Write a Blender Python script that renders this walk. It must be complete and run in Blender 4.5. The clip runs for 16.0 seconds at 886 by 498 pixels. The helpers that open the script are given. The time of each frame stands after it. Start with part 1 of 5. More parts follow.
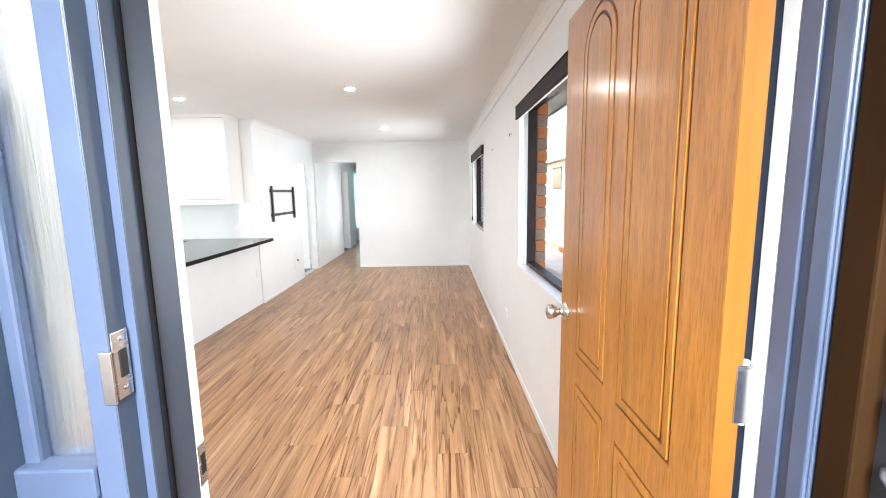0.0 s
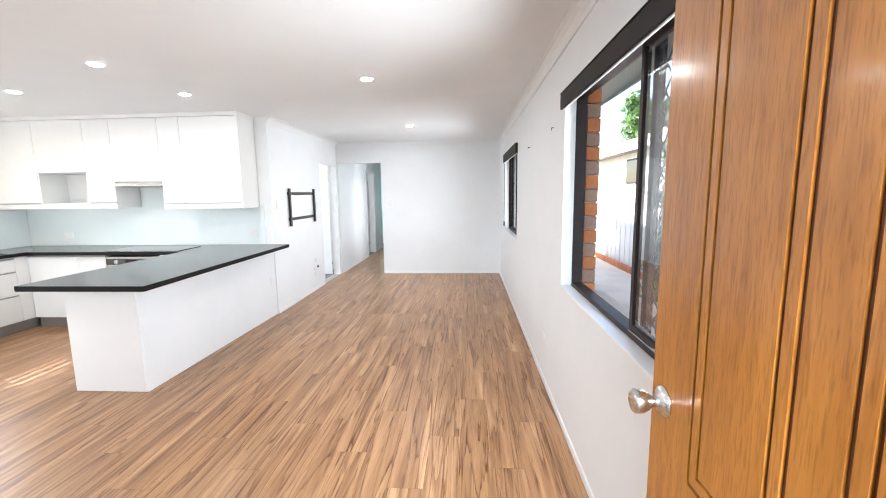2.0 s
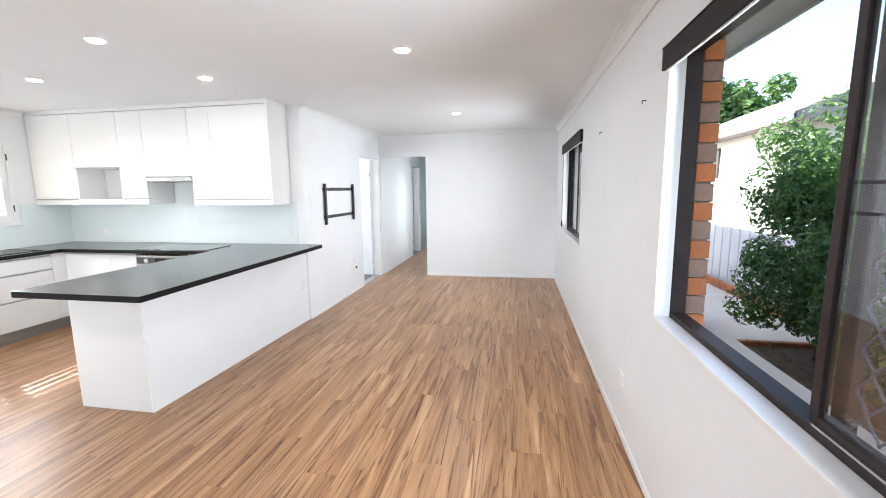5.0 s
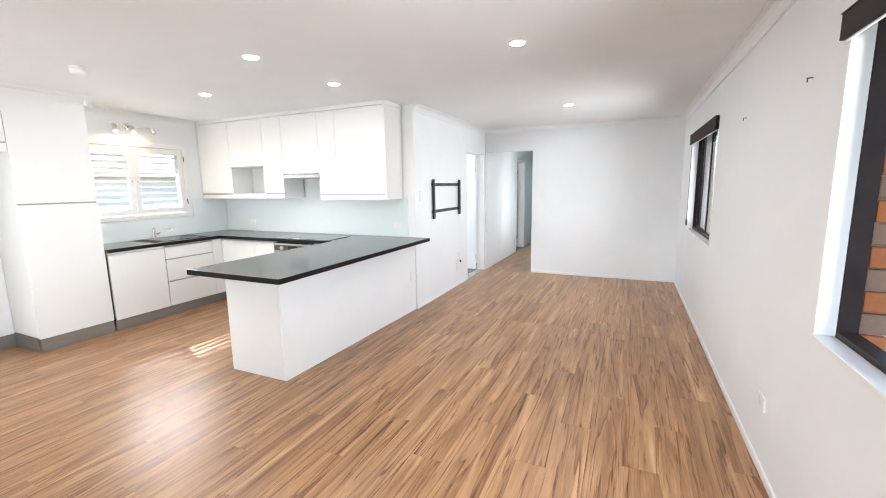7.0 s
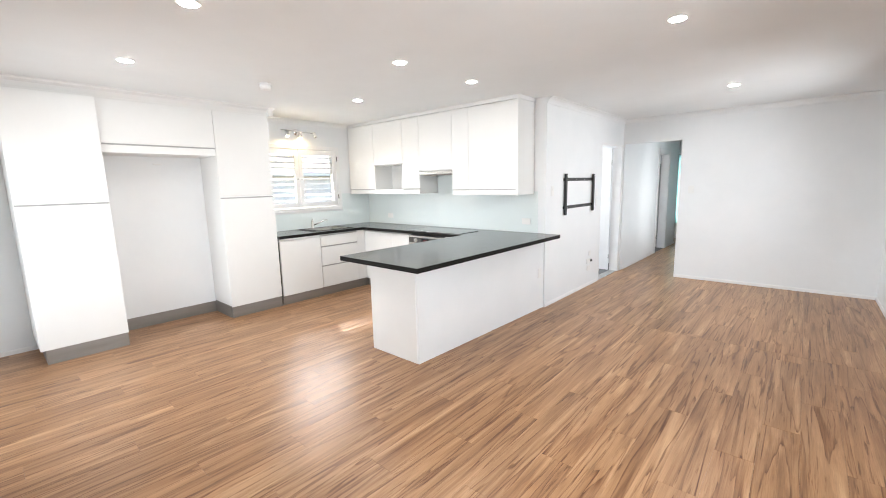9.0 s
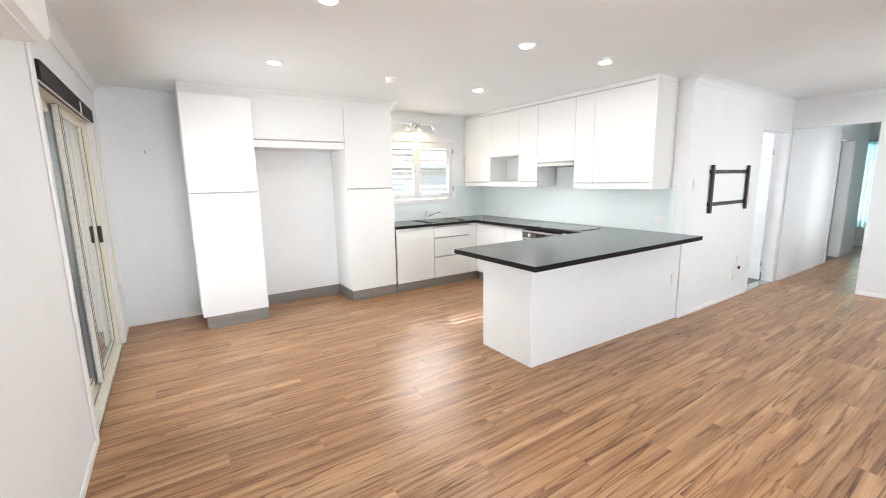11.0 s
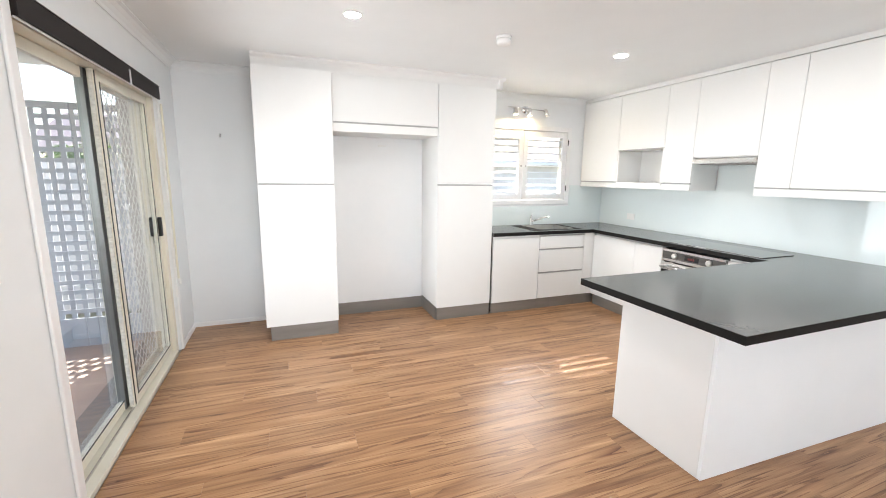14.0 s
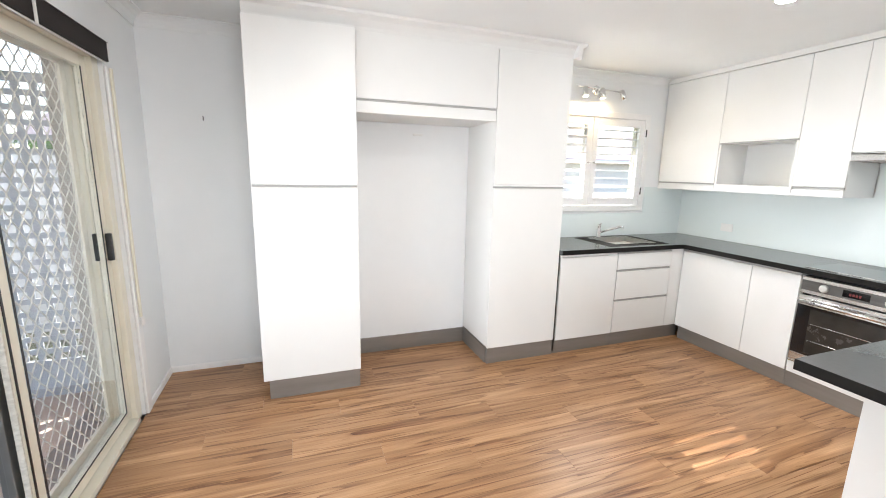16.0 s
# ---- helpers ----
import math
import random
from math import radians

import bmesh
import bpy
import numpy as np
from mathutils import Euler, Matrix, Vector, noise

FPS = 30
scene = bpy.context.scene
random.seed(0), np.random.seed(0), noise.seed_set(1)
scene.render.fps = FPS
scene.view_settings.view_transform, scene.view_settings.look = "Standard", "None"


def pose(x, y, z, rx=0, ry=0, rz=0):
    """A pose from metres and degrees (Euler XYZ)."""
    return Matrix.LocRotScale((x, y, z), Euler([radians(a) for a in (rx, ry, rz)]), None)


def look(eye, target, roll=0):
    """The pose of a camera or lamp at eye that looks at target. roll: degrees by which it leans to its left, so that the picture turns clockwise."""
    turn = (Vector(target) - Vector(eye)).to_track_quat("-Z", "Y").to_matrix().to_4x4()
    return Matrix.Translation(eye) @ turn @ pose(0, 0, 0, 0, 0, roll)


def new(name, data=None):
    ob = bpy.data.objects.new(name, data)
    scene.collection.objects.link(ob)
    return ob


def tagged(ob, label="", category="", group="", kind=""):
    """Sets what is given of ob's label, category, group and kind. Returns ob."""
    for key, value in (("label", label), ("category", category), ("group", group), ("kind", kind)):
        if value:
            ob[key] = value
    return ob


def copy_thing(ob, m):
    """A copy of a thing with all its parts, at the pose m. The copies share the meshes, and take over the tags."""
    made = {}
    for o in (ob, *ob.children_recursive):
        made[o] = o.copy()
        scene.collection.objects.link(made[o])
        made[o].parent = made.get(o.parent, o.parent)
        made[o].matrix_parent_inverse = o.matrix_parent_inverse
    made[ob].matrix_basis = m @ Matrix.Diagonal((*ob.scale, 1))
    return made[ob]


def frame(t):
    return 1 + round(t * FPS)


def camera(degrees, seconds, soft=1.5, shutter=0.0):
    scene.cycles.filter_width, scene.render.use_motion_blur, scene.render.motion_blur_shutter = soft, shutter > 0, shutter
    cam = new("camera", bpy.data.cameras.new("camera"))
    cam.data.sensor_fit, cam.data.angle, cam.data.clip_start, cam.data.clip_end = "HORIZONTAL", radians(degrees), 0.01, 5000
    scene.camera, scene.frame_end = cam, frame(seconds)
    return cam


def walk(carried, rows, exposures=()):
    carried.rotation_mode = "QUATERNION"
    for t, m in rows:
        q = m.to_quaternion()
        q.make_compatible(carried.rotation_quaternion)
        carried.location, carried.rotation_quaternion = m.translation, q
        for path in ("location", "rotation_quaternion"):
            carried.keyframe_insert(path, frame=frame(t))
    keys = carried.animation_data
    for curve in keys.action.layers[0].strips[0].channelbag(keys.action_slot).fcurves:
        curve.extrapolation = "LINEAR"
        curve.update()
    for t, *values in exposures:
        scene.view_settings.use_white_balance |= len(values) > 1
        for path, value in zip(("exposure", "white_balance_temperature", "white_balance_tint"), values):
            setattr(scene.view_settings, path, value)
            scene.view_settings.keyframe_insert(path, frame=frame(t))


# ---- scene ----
cam = camera(94.6, 16.0, soft=1.0)
PATH = [
    (0, (-0.045, 0.083, 1.487), (-0.02, 2.064, 1.209), -0.9),
    (0.5, (-0.046, 0.179, 1.478), (-0.035, 2.16, 1.199), -0.7),
    (1, (-0.058, 0.348, 1.503), (-0.074, 2.328, 1.221), -0.8),
    (1.5, (-0.057, 0.488, 1.504), (-0.118, 2.467, 1.227), -0.9),
    (2, (-0.019, 0.613, 1.516), (-0.139, 2.591, 1.244), -0.8),
    (2.5, (0.014, 0.759, 1.534), (-0.158, 2.733, 1.268), -0.6),
    (3, (0.008, 0.86, 1.537), (-0.194, 2.831, 1.267), -0.4),
    (3.5, (-0.02, 1.011, 1.523), (-0.244, 2.98, 1.252), -0.5),
    (6, (-0.089, 1.261, 1.512), (-0.628, 3.163, 1.208), -0.7),
    (6.5, (-0.11, 1.246, 1.513), (-0.783, 3.105, 1.211), -0.7),
    (7, (-0.113, 1.235, 1.517), (-0.929, 3.035, 1.212), -0.9),
    (7.5, (-0.122, 1.221, 1.505), (-1.07, 2.956, 1.204), -1.1),
    (8, (-0.152, 1.21, 1.498), (-1.222, 2.873, 1.195), -1.2),
    (8.5, (-0.151, 1.202, 1.487), (-1.345, 2.778, 1.186), -1.3),
    (9, (-0.186, 1.186, 1.508), (-1.491, 2.668, 1.196), -1.3),
    (9.5, (-0.204, 1.166, 1.479), (-1.618, 2.548, 1.176), -1.6),
    (10, (-0.238, 1.146, 1.502), (-1.746, 2.421, 1.189), -1.6),
    (12.5, (-0.622, 1.481, 1.493), (-2.382, 2.365, 1.147), 0.3),
    (13, (-0.78, 1.548, 1.485), (-2.568, 2.375, 1.138), 0.6),
    (13.5, (-1.027, 1.599, 1.5), (-2.84, 2.367, 1.153), 0.8),
    (14, (-1.285, 1.621, 1.497), (-3.124, 2.326, 1.145), 0.8),
    (14.5, (-1.548, 1.62, 1.494), (-3.401, 2.283, 1.14), 0.9),
    (15, (-1.831, 1.657, 1.5), (-3.688, 2.303, 1.135), 1.0),
    (15.5, (-2.095, 1.674, 1.496), (-3.951, 2.322, 1.126), 1.1),
    (16, (-2.386, 1.648, 1.514), (-4.234, 2.317, 1.142), 1.2),
]
walk(cam, [(t, look(eye, target, roll)) for t, eye, target, roll in PATH], [(0.0, 2.1, 6500, 10), (1.2, 2.05, 6400, 10), (3.5, 1.93, 6080, 10), (6.0, 1.90, 6280, 10), (9.0, 1.84, 6450, 10), (13.0, 1.84, 6450, 10), (16.0, 1.82, 6450, 10)])

# ---- world, sun, lamps ----
SUN_ELEVATION, SUN_AZIMUTH = 36.4, 157.2   # degrees; azimuth counted from +x towards +y
world = bpy.data.worlds.new("sky")
scene.world = world
world.use_nodes = True
_n = world.node_tree.nodes
_sky = _n.new("ShaderNodeTexSky")
_sky.sky_type = "NISHITA"
_sky.sun_disc = False
_sky.sun_elevation = radians(SUN_ELEVATION)
_sky.sun_rotation = radians(90 - SUN_AZIMUTH)
_n["Background"].inputs[1].default_value = 0.15
world.node_tree.links.new(_sky.outputs[0], _n["Background"].inputs[0])


def lamp(name, kind, energy, m, color=(1, 1, 1), **values):
    data = bpy.data.lights.new(name, kind)
    data.energy, data.color = energy, color
    if "angle" in values:
        data.angle = values["angle"]
    if "size" in values:
        data.shape, data.size, data.size_y = "RECTANGLE", values["size"], values.get("size_y", values["size"])
    if "disk" in values:
        data.shape, data.size = "DISK", values["disk"]
    if "spread" in values:
        data.spread = radians(values["spread"])
    ob = new(name, data)
    ob.matrix_world = m
    return ob


_a, _e = radians(SUN_AZIMUTH), radians(SUN_ELEVATION)
_way = Vector((math.cos(_a) * math.cos(_e), math.sin(_a) * math.cos(_e), math.sin(_e)))
lamp("sun", "SUN", 5.0, look(_way * 30, (0, 0, 0)), (1.0, 0.95, 0.88), angle=radians(0.5))
DAY = (0.93, 0.97, 1.0)
lamp("daylight_side_window", "AREA", 12, look((0.645, 2.37, 1.5), (-3, 2.37, 1.5)), DAY, size=1.75, size_y=1.05, spread=130)
lamp("daylight_far_window", "AREA", 7.2, look((0.645, 6.52, 1.5), (-3, 6.6, 1.4)), DAY, size=1.6, size_y=1.0, spread=125)
lamp("daylight_slider", "AREA", 9, look((-4.2, 0.703, 1.05), (-4.2, 4, 1.05)), DAY, size=1.7, size_y=1.9, spread=120)
lamp("daylight_entry", "AREA", 11, look((0.0, -0.9, 2.2), (0.0, 1.6, 0.5)), DAY, size=0.9, size_y=0.5, spread=70)
lamp("daylight_kitchen_window", "AREA", 4.6, look((-5.672, 4.35, 1.64), (-3, 4.35, 0.6)), DAY, size=1.1, size_y=0.7, spread=95)
# added fill in an unseen hall opening, there to brighten the hall
lamp("fill_hall_room", "AREA", 3.6, look((-1.55, 9.6, 1.2), (-2.4, 9.6, 1.2)), (0.97, 0.99, 1.0), size=0.7, size_y=1.6)
# two added fills at unseen openings, to brighten the side rooms
lamp("fill_side_room", "AREA", 15, look((-4.66, 7.2, 1.5), (-2.4, 7.2, 1.5)), DAY, size=1.1, size_y=1.0)
lamp("fill_side_room_north", "AREA", 5, look((-4.66, 10.0, 1.5), (-2.4, 10.0, 1.5)), DAY, size=1.0, size_y=1.0)
# added fill on the closed end wall, brightening the curtain and hall
lamp("fill_lobby", "AREA", 3.2, look((-2.4, 12.992, 1.3), (-2.4, 9, 1.3)), (1.0, 0.98, 0.94), size=0.5, size_y=1.5)
DOWNLIGHT = 1.6

# ---- materials ----
def material(name, color, rough=0.5, metal=0.0, spec=0.5):
    m = bpy.data.materials.new(name)
    m.use_nodes = True
    b = m.node_tree.nodes["Principled BSDF"]
    b.inputs["Base Color"].default_value = (*color, 1)
    b.inputs["Roughness"].default_value = rough
    b.inputs["Metallic"].default_value = metal
    b.inputs["Specular IOR Level"].default_value = spec
    return m


def node(m, kind, **props):
    n = m.node_tree.nodes.new(kind)
    for key, value in props.items():
        n.inputs[key.replace("_", " ")].default_value = value
    return n


def link(m, a, out, b, into):
    m.node_tree.links.new(a.outputs[out], b.inputs[into])


def ramp(m, stops):
    r = m.node_tree.nodes.new("ShaderNodeValToRGB")
    el = r.color_ramp.elements
    while len(el) < len(stops):
        el.new(0.5)
    for e, (at, c) in zip(el, stops):
        e.position, e.color = at, (*c, 1)
    return r


def mapped(m, scale, coord="Object"):
    tc, mp = m.node_tree.nodes.new("ShaderNodeTexCoord"), m.node_tree.nodes.new("ShaderNodeMapping")
    mp.inputs["Scale"].default_value = scale
    link(m, tc, coord, mp, "Vector")
    return mp


def mottled(name, dark, light, rough=0.5, metal=0.0, scale=(6, 6, 6), fine=60.0, bump=0.05, dist=0.002, coord="Object", spec=0.5):
    """A surface with a broad stain, a fine grain and a shallow relief."""
    m = material(name, light, rough, metal, spec)
    b = m.node_tree.nodes["Principled BSDF"]
    mp = mapped(m, scale, coord)
    big = node(m, "ShaderNodeTexNoise", Scale=1.0, Detail=5.0, Roughness=0.6)
    link(m, mp, "Vector", big, "Vector")
    r = ramp(m, [(0.3, dark), (0.7, light)])
    link(m, big, "Fac", r, "Fac")
    link(m, r, "Color", b, "Base Color")
    small = node(m, "ShaderNodeTexNoise", Scale=fine, Detail=3.0)
    link(m, mp, "Vector", small, "Vector")
    bp = node(m, "ShaderNodeBump", Strength=bump, Distance=dist)
    link(m, small, "Fac", bp, "Height")
    link(m, bp, "Normal", b, "Normal")
    rr = node(m, "ShaderNodeMapRange", To_Min=max(rough - 0.06, 0.02), To_Max=min(rough + 0.08, 1))
    link(m, big, "Fac", rr, "Value")
    link(m, rr, "Result", b, "Roughness")
    return m


WHITE_WALL = mottled("wall_paint", (0.785, 0.803, 0.815), (0.825, 0.838, 0.848), 0.55, scale=(2, 2, 2), fine=150, bump=0.08, dist=0.001)
CEILING = mottled("ceiling_paint", (0.785, 0.80, 0.805), (0.815, 0.83, 0.835), 0.7, scale=(2, 2, 2), fine=150, bump=0.06, dist=0.001)
TRIM = mottled("trim_enamel", (0.80, 0.80, 0.80), (0.85, 0.85, 0.85), 0.3, scale=(5, 5, 5), fine=60, bump=0.03, dist=0.001)
LACQUER = mottled("white_cabinet_lacquer", (0.735, 0.735, 0.722), (0.765, 0.765, 0.752), 0.34, scale=(1.5, 1.5, 1.5), fine=40, bump=0.02, dist=0.001)
GAP = material("shadow_gap_channel", (0.35, 0.35, 0.34), 0.4)
KICK = mottled("brushed_kickboard", (0.21, 0.195, 0.18), (0.28, 0.262, 0.245), 0.4, 0.5, scale=(1, 1, 8), fine=90, bump=0.05, dist=0.001)
BENCH = mottled("charcoal_benchtop", (0.086, 0.090, 0.091), (0.092, 0.096, 0.097), 0.2, scale=(70, 70, 70), fine=6, bump=0.0, dist=0.0002)
for _socket in ("Roughness", "Normal"):        # an even satin sheen
    BENCH.node_tree.links.remove(BENCH.node_tree.nodes["Principled BSDF"].inputs[_socket].links[0])
BENCH_EDGE = mottled("black_bench_edge", (0.006, 0.0052, 0.0048), (0.010, 0.009, 0.0085), 0.55, scale=(20, 20, 20), spec=0.15)
BLACK_STEEL = mottled("black_powder_coat", (0.012, 0.012, 0.012), (0.02, 0.02, 0.02), 0.45, scale=(20, 20, 20))
BRONZE = mottled("bronze_aluminium", (0.030, 0.021, 0.021), (0.046, 0.033, 0.032), 0.45, 0.0, scale=(8, 8, 8), spec=0.2)
CREAM = mottled("cream_aluminium", (0.72, 0.69, 0.58), (0.78, 0.75, 0.65), 0.35, scale=(6, 6, 6))
STEEL = mottled("stainless_steel", (0.55, 0.54, 0.52), (0.68, 0.67, 0.65), 0.25, 1.0, scale=(3, 3, 40), fine=30, bump=0.04, dist=0.0005)
CHROME = material("chrome", (0.8, 0.8, 0.8), 0.08, 1.0)
BLIND = mottled("dark_blind_fascia", (0.016, 0.012, 0.011), (0.025, 0.020, 0.019), 0.6, scale=(8, 8, 8), spec=0.2)
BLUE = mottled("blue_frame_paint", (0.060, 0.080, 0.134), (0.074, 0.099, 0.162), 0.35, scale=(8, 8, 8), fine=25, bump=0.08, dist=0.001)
# darker, greyer blue for the reveals, rebate, sidelight panel and hinge gap strip
BLUE_DARK = mottled("darker_frame_blue", (0.042, 0.060, 0.095), (0.058, 0.082, 0.122), 0.4, scale=(8, 8, 8), fine=25, bump=0.08, dist=0.001)
PLASTIC = material("white_plastic", (0.8, 0.8, 0.79), 0.35)
SOCKET = material("socket_grey", (0.72, 0.72, 0.71), 0.4)
BLACK_PLASTIC = material("black_plastic", (0.012, 0.012, 0.012), 0.35)


def glass(name, color=(1, 1, 1), rough=0.0):
    m = material(name, color, rough)
    b = m.node_tree.nodes["Principled BSDF"]
    b.inputs["Transmission Weight"].default_value = 1.0
    b.inputs["IOR"].default_value = 1.45
    return m


GLASS = glass("clear_glass")


def wood_planks():
    m = material("vinyl_plank_timber", (0.3, 0.17, 0.09), 0.32)
    b = m.node_tree.nodes["Principled BSDF"]
    tc, info = m.node_tree.nodes.new("ShaderNodeTexCoord"), m.node_tree.nodes.new("ShaderNodeObjectInfo")
    shift = node(m, "ShaderNodeVectorMath")
    shift.operation = "MULTIPLY_ADD"
    shift.inputs[1].default_value = (1, 1, 1)
    off = node(m, "ShaderNodeVectorMath")
    off.operation = "SCALE"
    off.inputs[0].default_value = (37.0, 91.0, 13.0)
    link(m, info, "Random", off, "Scale")
    link(m, tc, "Object", shift, 0)
    link(m, off, 0, shift, 2)

    def stretched(scale):
        mp = m.node_tree.nodes.new("ShaderNodeMapping")
        mp.inputs["Scale"].default_value = scale
        link(m, shift, 0, mp, "Vector")
        return mp

    bands = node(m, "ShaderNodeTexNoise", Scale=1.0, Detail=7.0, Roughness=0.62, Distortion=0.9)
    link(m, stretched((11, 0.62, 1)), "Vector", bands, "Vector")
    streak = node(m, "ShaderNodeTexNoise", Scale=1.0, Detail=6.0, Roughness=0.6, Distortion=1.6)
    link(m, stretched((32, 1.1, 1)), "Vector", streak, "Vector")
    pores = node(m, "ShaderNodeTexNoise", Scale=1.0, Detail=3.0, Roughness=0.6)
    link(m, stretched((300, 6, 1)), "Vector", pores, "Vector")
    tone = ramp(m, [(0.30, (0.225, 0.118, 0.061)), (0.44, (0.330, 0.186, 0.098)), (0.56, (0.415, 0.247, 0.137)), (0.70, (0.56, 0.365, 0.220))])
    link(m, bands, "Fac", tone, "Fac")
    dark = ramp(m, [(0.34, (0.34, 0.24, 0.17)), (0.39, (0.72, 0.64, 0.56)), (0.425, (1, 1, 1))])
    link(m, streak, "Fac", dark, "Fac")
    mul = node(m, "ShaderNodeMix")
    mul.data_type, mul.blend_type = "RGBA", "MULTIPLY"
    mul.inputs[0].default_value = 0.85
    m.node_tree.links.new(tone.outputs["Color"], mul.inputs[6])
    m.node_tree.links.new(dark.outputs["Color"], mul.inputs[7])
    fine = ramp(m, [(0.35, (0.82, 0.80, 0.78)), (0.6, (1.04, 1.04, 1.04))])
    link(m, pores, "Fac", fine, "Fac")
    mul2 = node(m, "ShaderNodeMix")
    mul2.data_type, mul2.blend_type = "RGBA", "MULTIPLY"
    mul2.inputs[0].default_value = 0.9
    m.node_tree.links.new(mul.outputs[2], mul2.inputs[6])
    m.node_tree.links.new(fine.outputs["Color"], mul2.inputs[7])
    # growth rings: contour lines of a long, slow noise, sharp on one side
    swell = node(m, "ShaderNodeTexNoise", Scale=1.0, Detail=3.5, Roughness=0.5, Distortion=0.6)
    link(m, stretched((7.0, 0.36, 1)), "Vector", swell, "Vector")
    times = node(m, "ShaderNodeMath")
    times.operation = "MULTIPLY"
    times.inputs[1].default_value = 7.0
    link(m, swell, "Fac", times, 0)
    part_of = node(m, "ShaderNodeMath")
    part_of.operation = "FRACT"
    link(m, times, 0, part_of, 0)
    rings = ramp(m, [(0.0, (0.26, 0.16, 0.10)), (0.07, (0.50, 0.37, 0.29)), (0.24, (0.94, 0.89, 0.85)), (0.6, (1.08, 1.06, 1.04)), (0.92, (1.10, 1.08, 1.06)), (1.0, (0.80, 0.72, 0.66))])
    link(m, part_of, 0, rings, "Fac")
    strength = node(m, "ShaderNodeMapRange", From_Min=0.40, From_Max=0.60, To_Min=0.30, To_Max=1.0)
    link(m, streak, "Fac", strength, "Value")
    mul3 = node(m, "ShaderNodeMix")
    mul3.data_type, mul3.blend_type = "RGBA", "MULTIPLY"
    link(m, strength, "Result", mul3, 0)
    m.node_tree.links.new(mul2.outputs[2], mul3.inputs[6])
    m.node_tree.links.new(rings.outputs["Color"], mul3.inputs[7])
    hsv = m.node_tree.nodes.new("ShaderNodeHueSaturation")
    hsv.inputs["Saturation"].default_value = 1.06
    vary = node(m, "ShaderNodeMapRange", To_Min=0.94, To_Max=1.05)
    link(m, info, "Random", vary, "Value")
    link(m, vary, "Result", hsv, "Value")
    m.node_tree.links.new(mul3.outputs[2], hsv.inputs["Color"])
    link(m, hsv, "Color", b, "Base Color")
    rr = node(m, "ShaderNodeMapRange", To_Min=0.27, To_Max=0.40)
    link(m, bands, "Fac", rr, "Value")
    link(m, rr, "Result", b, "Roughness")
    bp = node(m, "ShaderNodeBump", Strength=0.12, Distance=0.001)
    link(m, pores, "Fac", bp, "Height")
    link(m, bp, "Normal", b, "Normal")
    return m


PLANK = wood_planks()


# ---- building helpers ----
def box(bm, x0, x1, y0, y1, z0, z1, bevel=0.0):
    vs = [bm.verts.new((x, y, z)) for x in (min(x0, x1), max(x0, x1)) for y in (min(y0, y1), max(y0, y1)) for z in (min(z0, z1), max(z0, z1))]
    fs = [bm.faces.new([vs[i] for i in f]) for f in ((0, 1, 3, 2), (4, 6, 7, 5), (0, 4, 5, 1), (2, 3, 7, 6), (0, 2, 6, 4), (1, 5, 7, 3))]
    if bevel:
        es = list({e for f in fs for e in f.edges})
        bmesh.ops.bevel(bm, geom=es, offset=bevel, segments=2, affect="EDGES", profile=0.5)
    return bm


def boxes(*rows, bevel=0.0):
    bm = bmesh.new()
    for r in rows:
        box(bm, *r, bevel=bevel)
    return bm


def rod(bm, a, b, r0, r1=None, sides=16, caps=True):
    a, b = Vector(a), Vector(b)
    r1 = r0 if r1 is None else r1
    turn = (b - a).to_track_quat("Z", "Y").to_matrix()
    rings = []
    for p, r in ((a, r0), (b, r1)):
        rings.append([bm.verts.new(p + turn @ Vector((r * math.cos(2 * math.pi * i / sides), r * math.sin(2 * math.pi * i / sides), 0))) for i in range(sides)])
    for i in range(sides):
        f = bm.faces.new((rings[0][i], rings[0][(i + 1) % sides], rings[1][(i + 1) % sides], rings[1][i]))
        f.smooth = True
    if caps:
        bm.faces.new(rings[0][::-1])
        bm.faces.new(rings[1])
    return bm


def lathe(bm, base, axis, profile, sides=24):
    """A turned shape: profile is (radius, distance along the axis) from end to end."""
    base = Vector(base)
    turn = Vector(axis).to_track_quat("Z", "Y").to_matrix()
    rings = [[bm.verts.new(base + turn @ Vector((r * math.cos(2 * math.pi * i / sides), r * math.sin(2 * math.pi * i / sides), h))) for i in range(sides)] for r, h in profile]
    for lo, hi in zip(rings, rings[1:]):
        for i in range(sides):
            f = bm.faces.new((lo[i], lo[(i + 1) % sides], hi[(i + 1) % sides], hi[i]))
            f.smooth = True
    bm.faces.new(rings[0][::-1])
    bm.faces.new(rings[-1])
    return bm


def part(name, bm, mat, parent=None, label=""):
    bm.normal_update()
    me = bpy.data.meshes.new(name)
    bm.to_mesh(me)
    bm.free()
    me.materials.append(mat)
    ob = new(name, me)
    if parent is not None:
        ob.parent = parent
        ob.matrix_parent_inverse = parent.matrix_basis.inverted()
    if label:
        ob["label"] = label
    return ob


def thing(name, at, label, category, group="", kind=""):
    ob = new(name)
    ob.empty_display_size = 0.1
    ob.matrix_basis = pose(*at)
    return tagged(ob, label, category, group, kind)


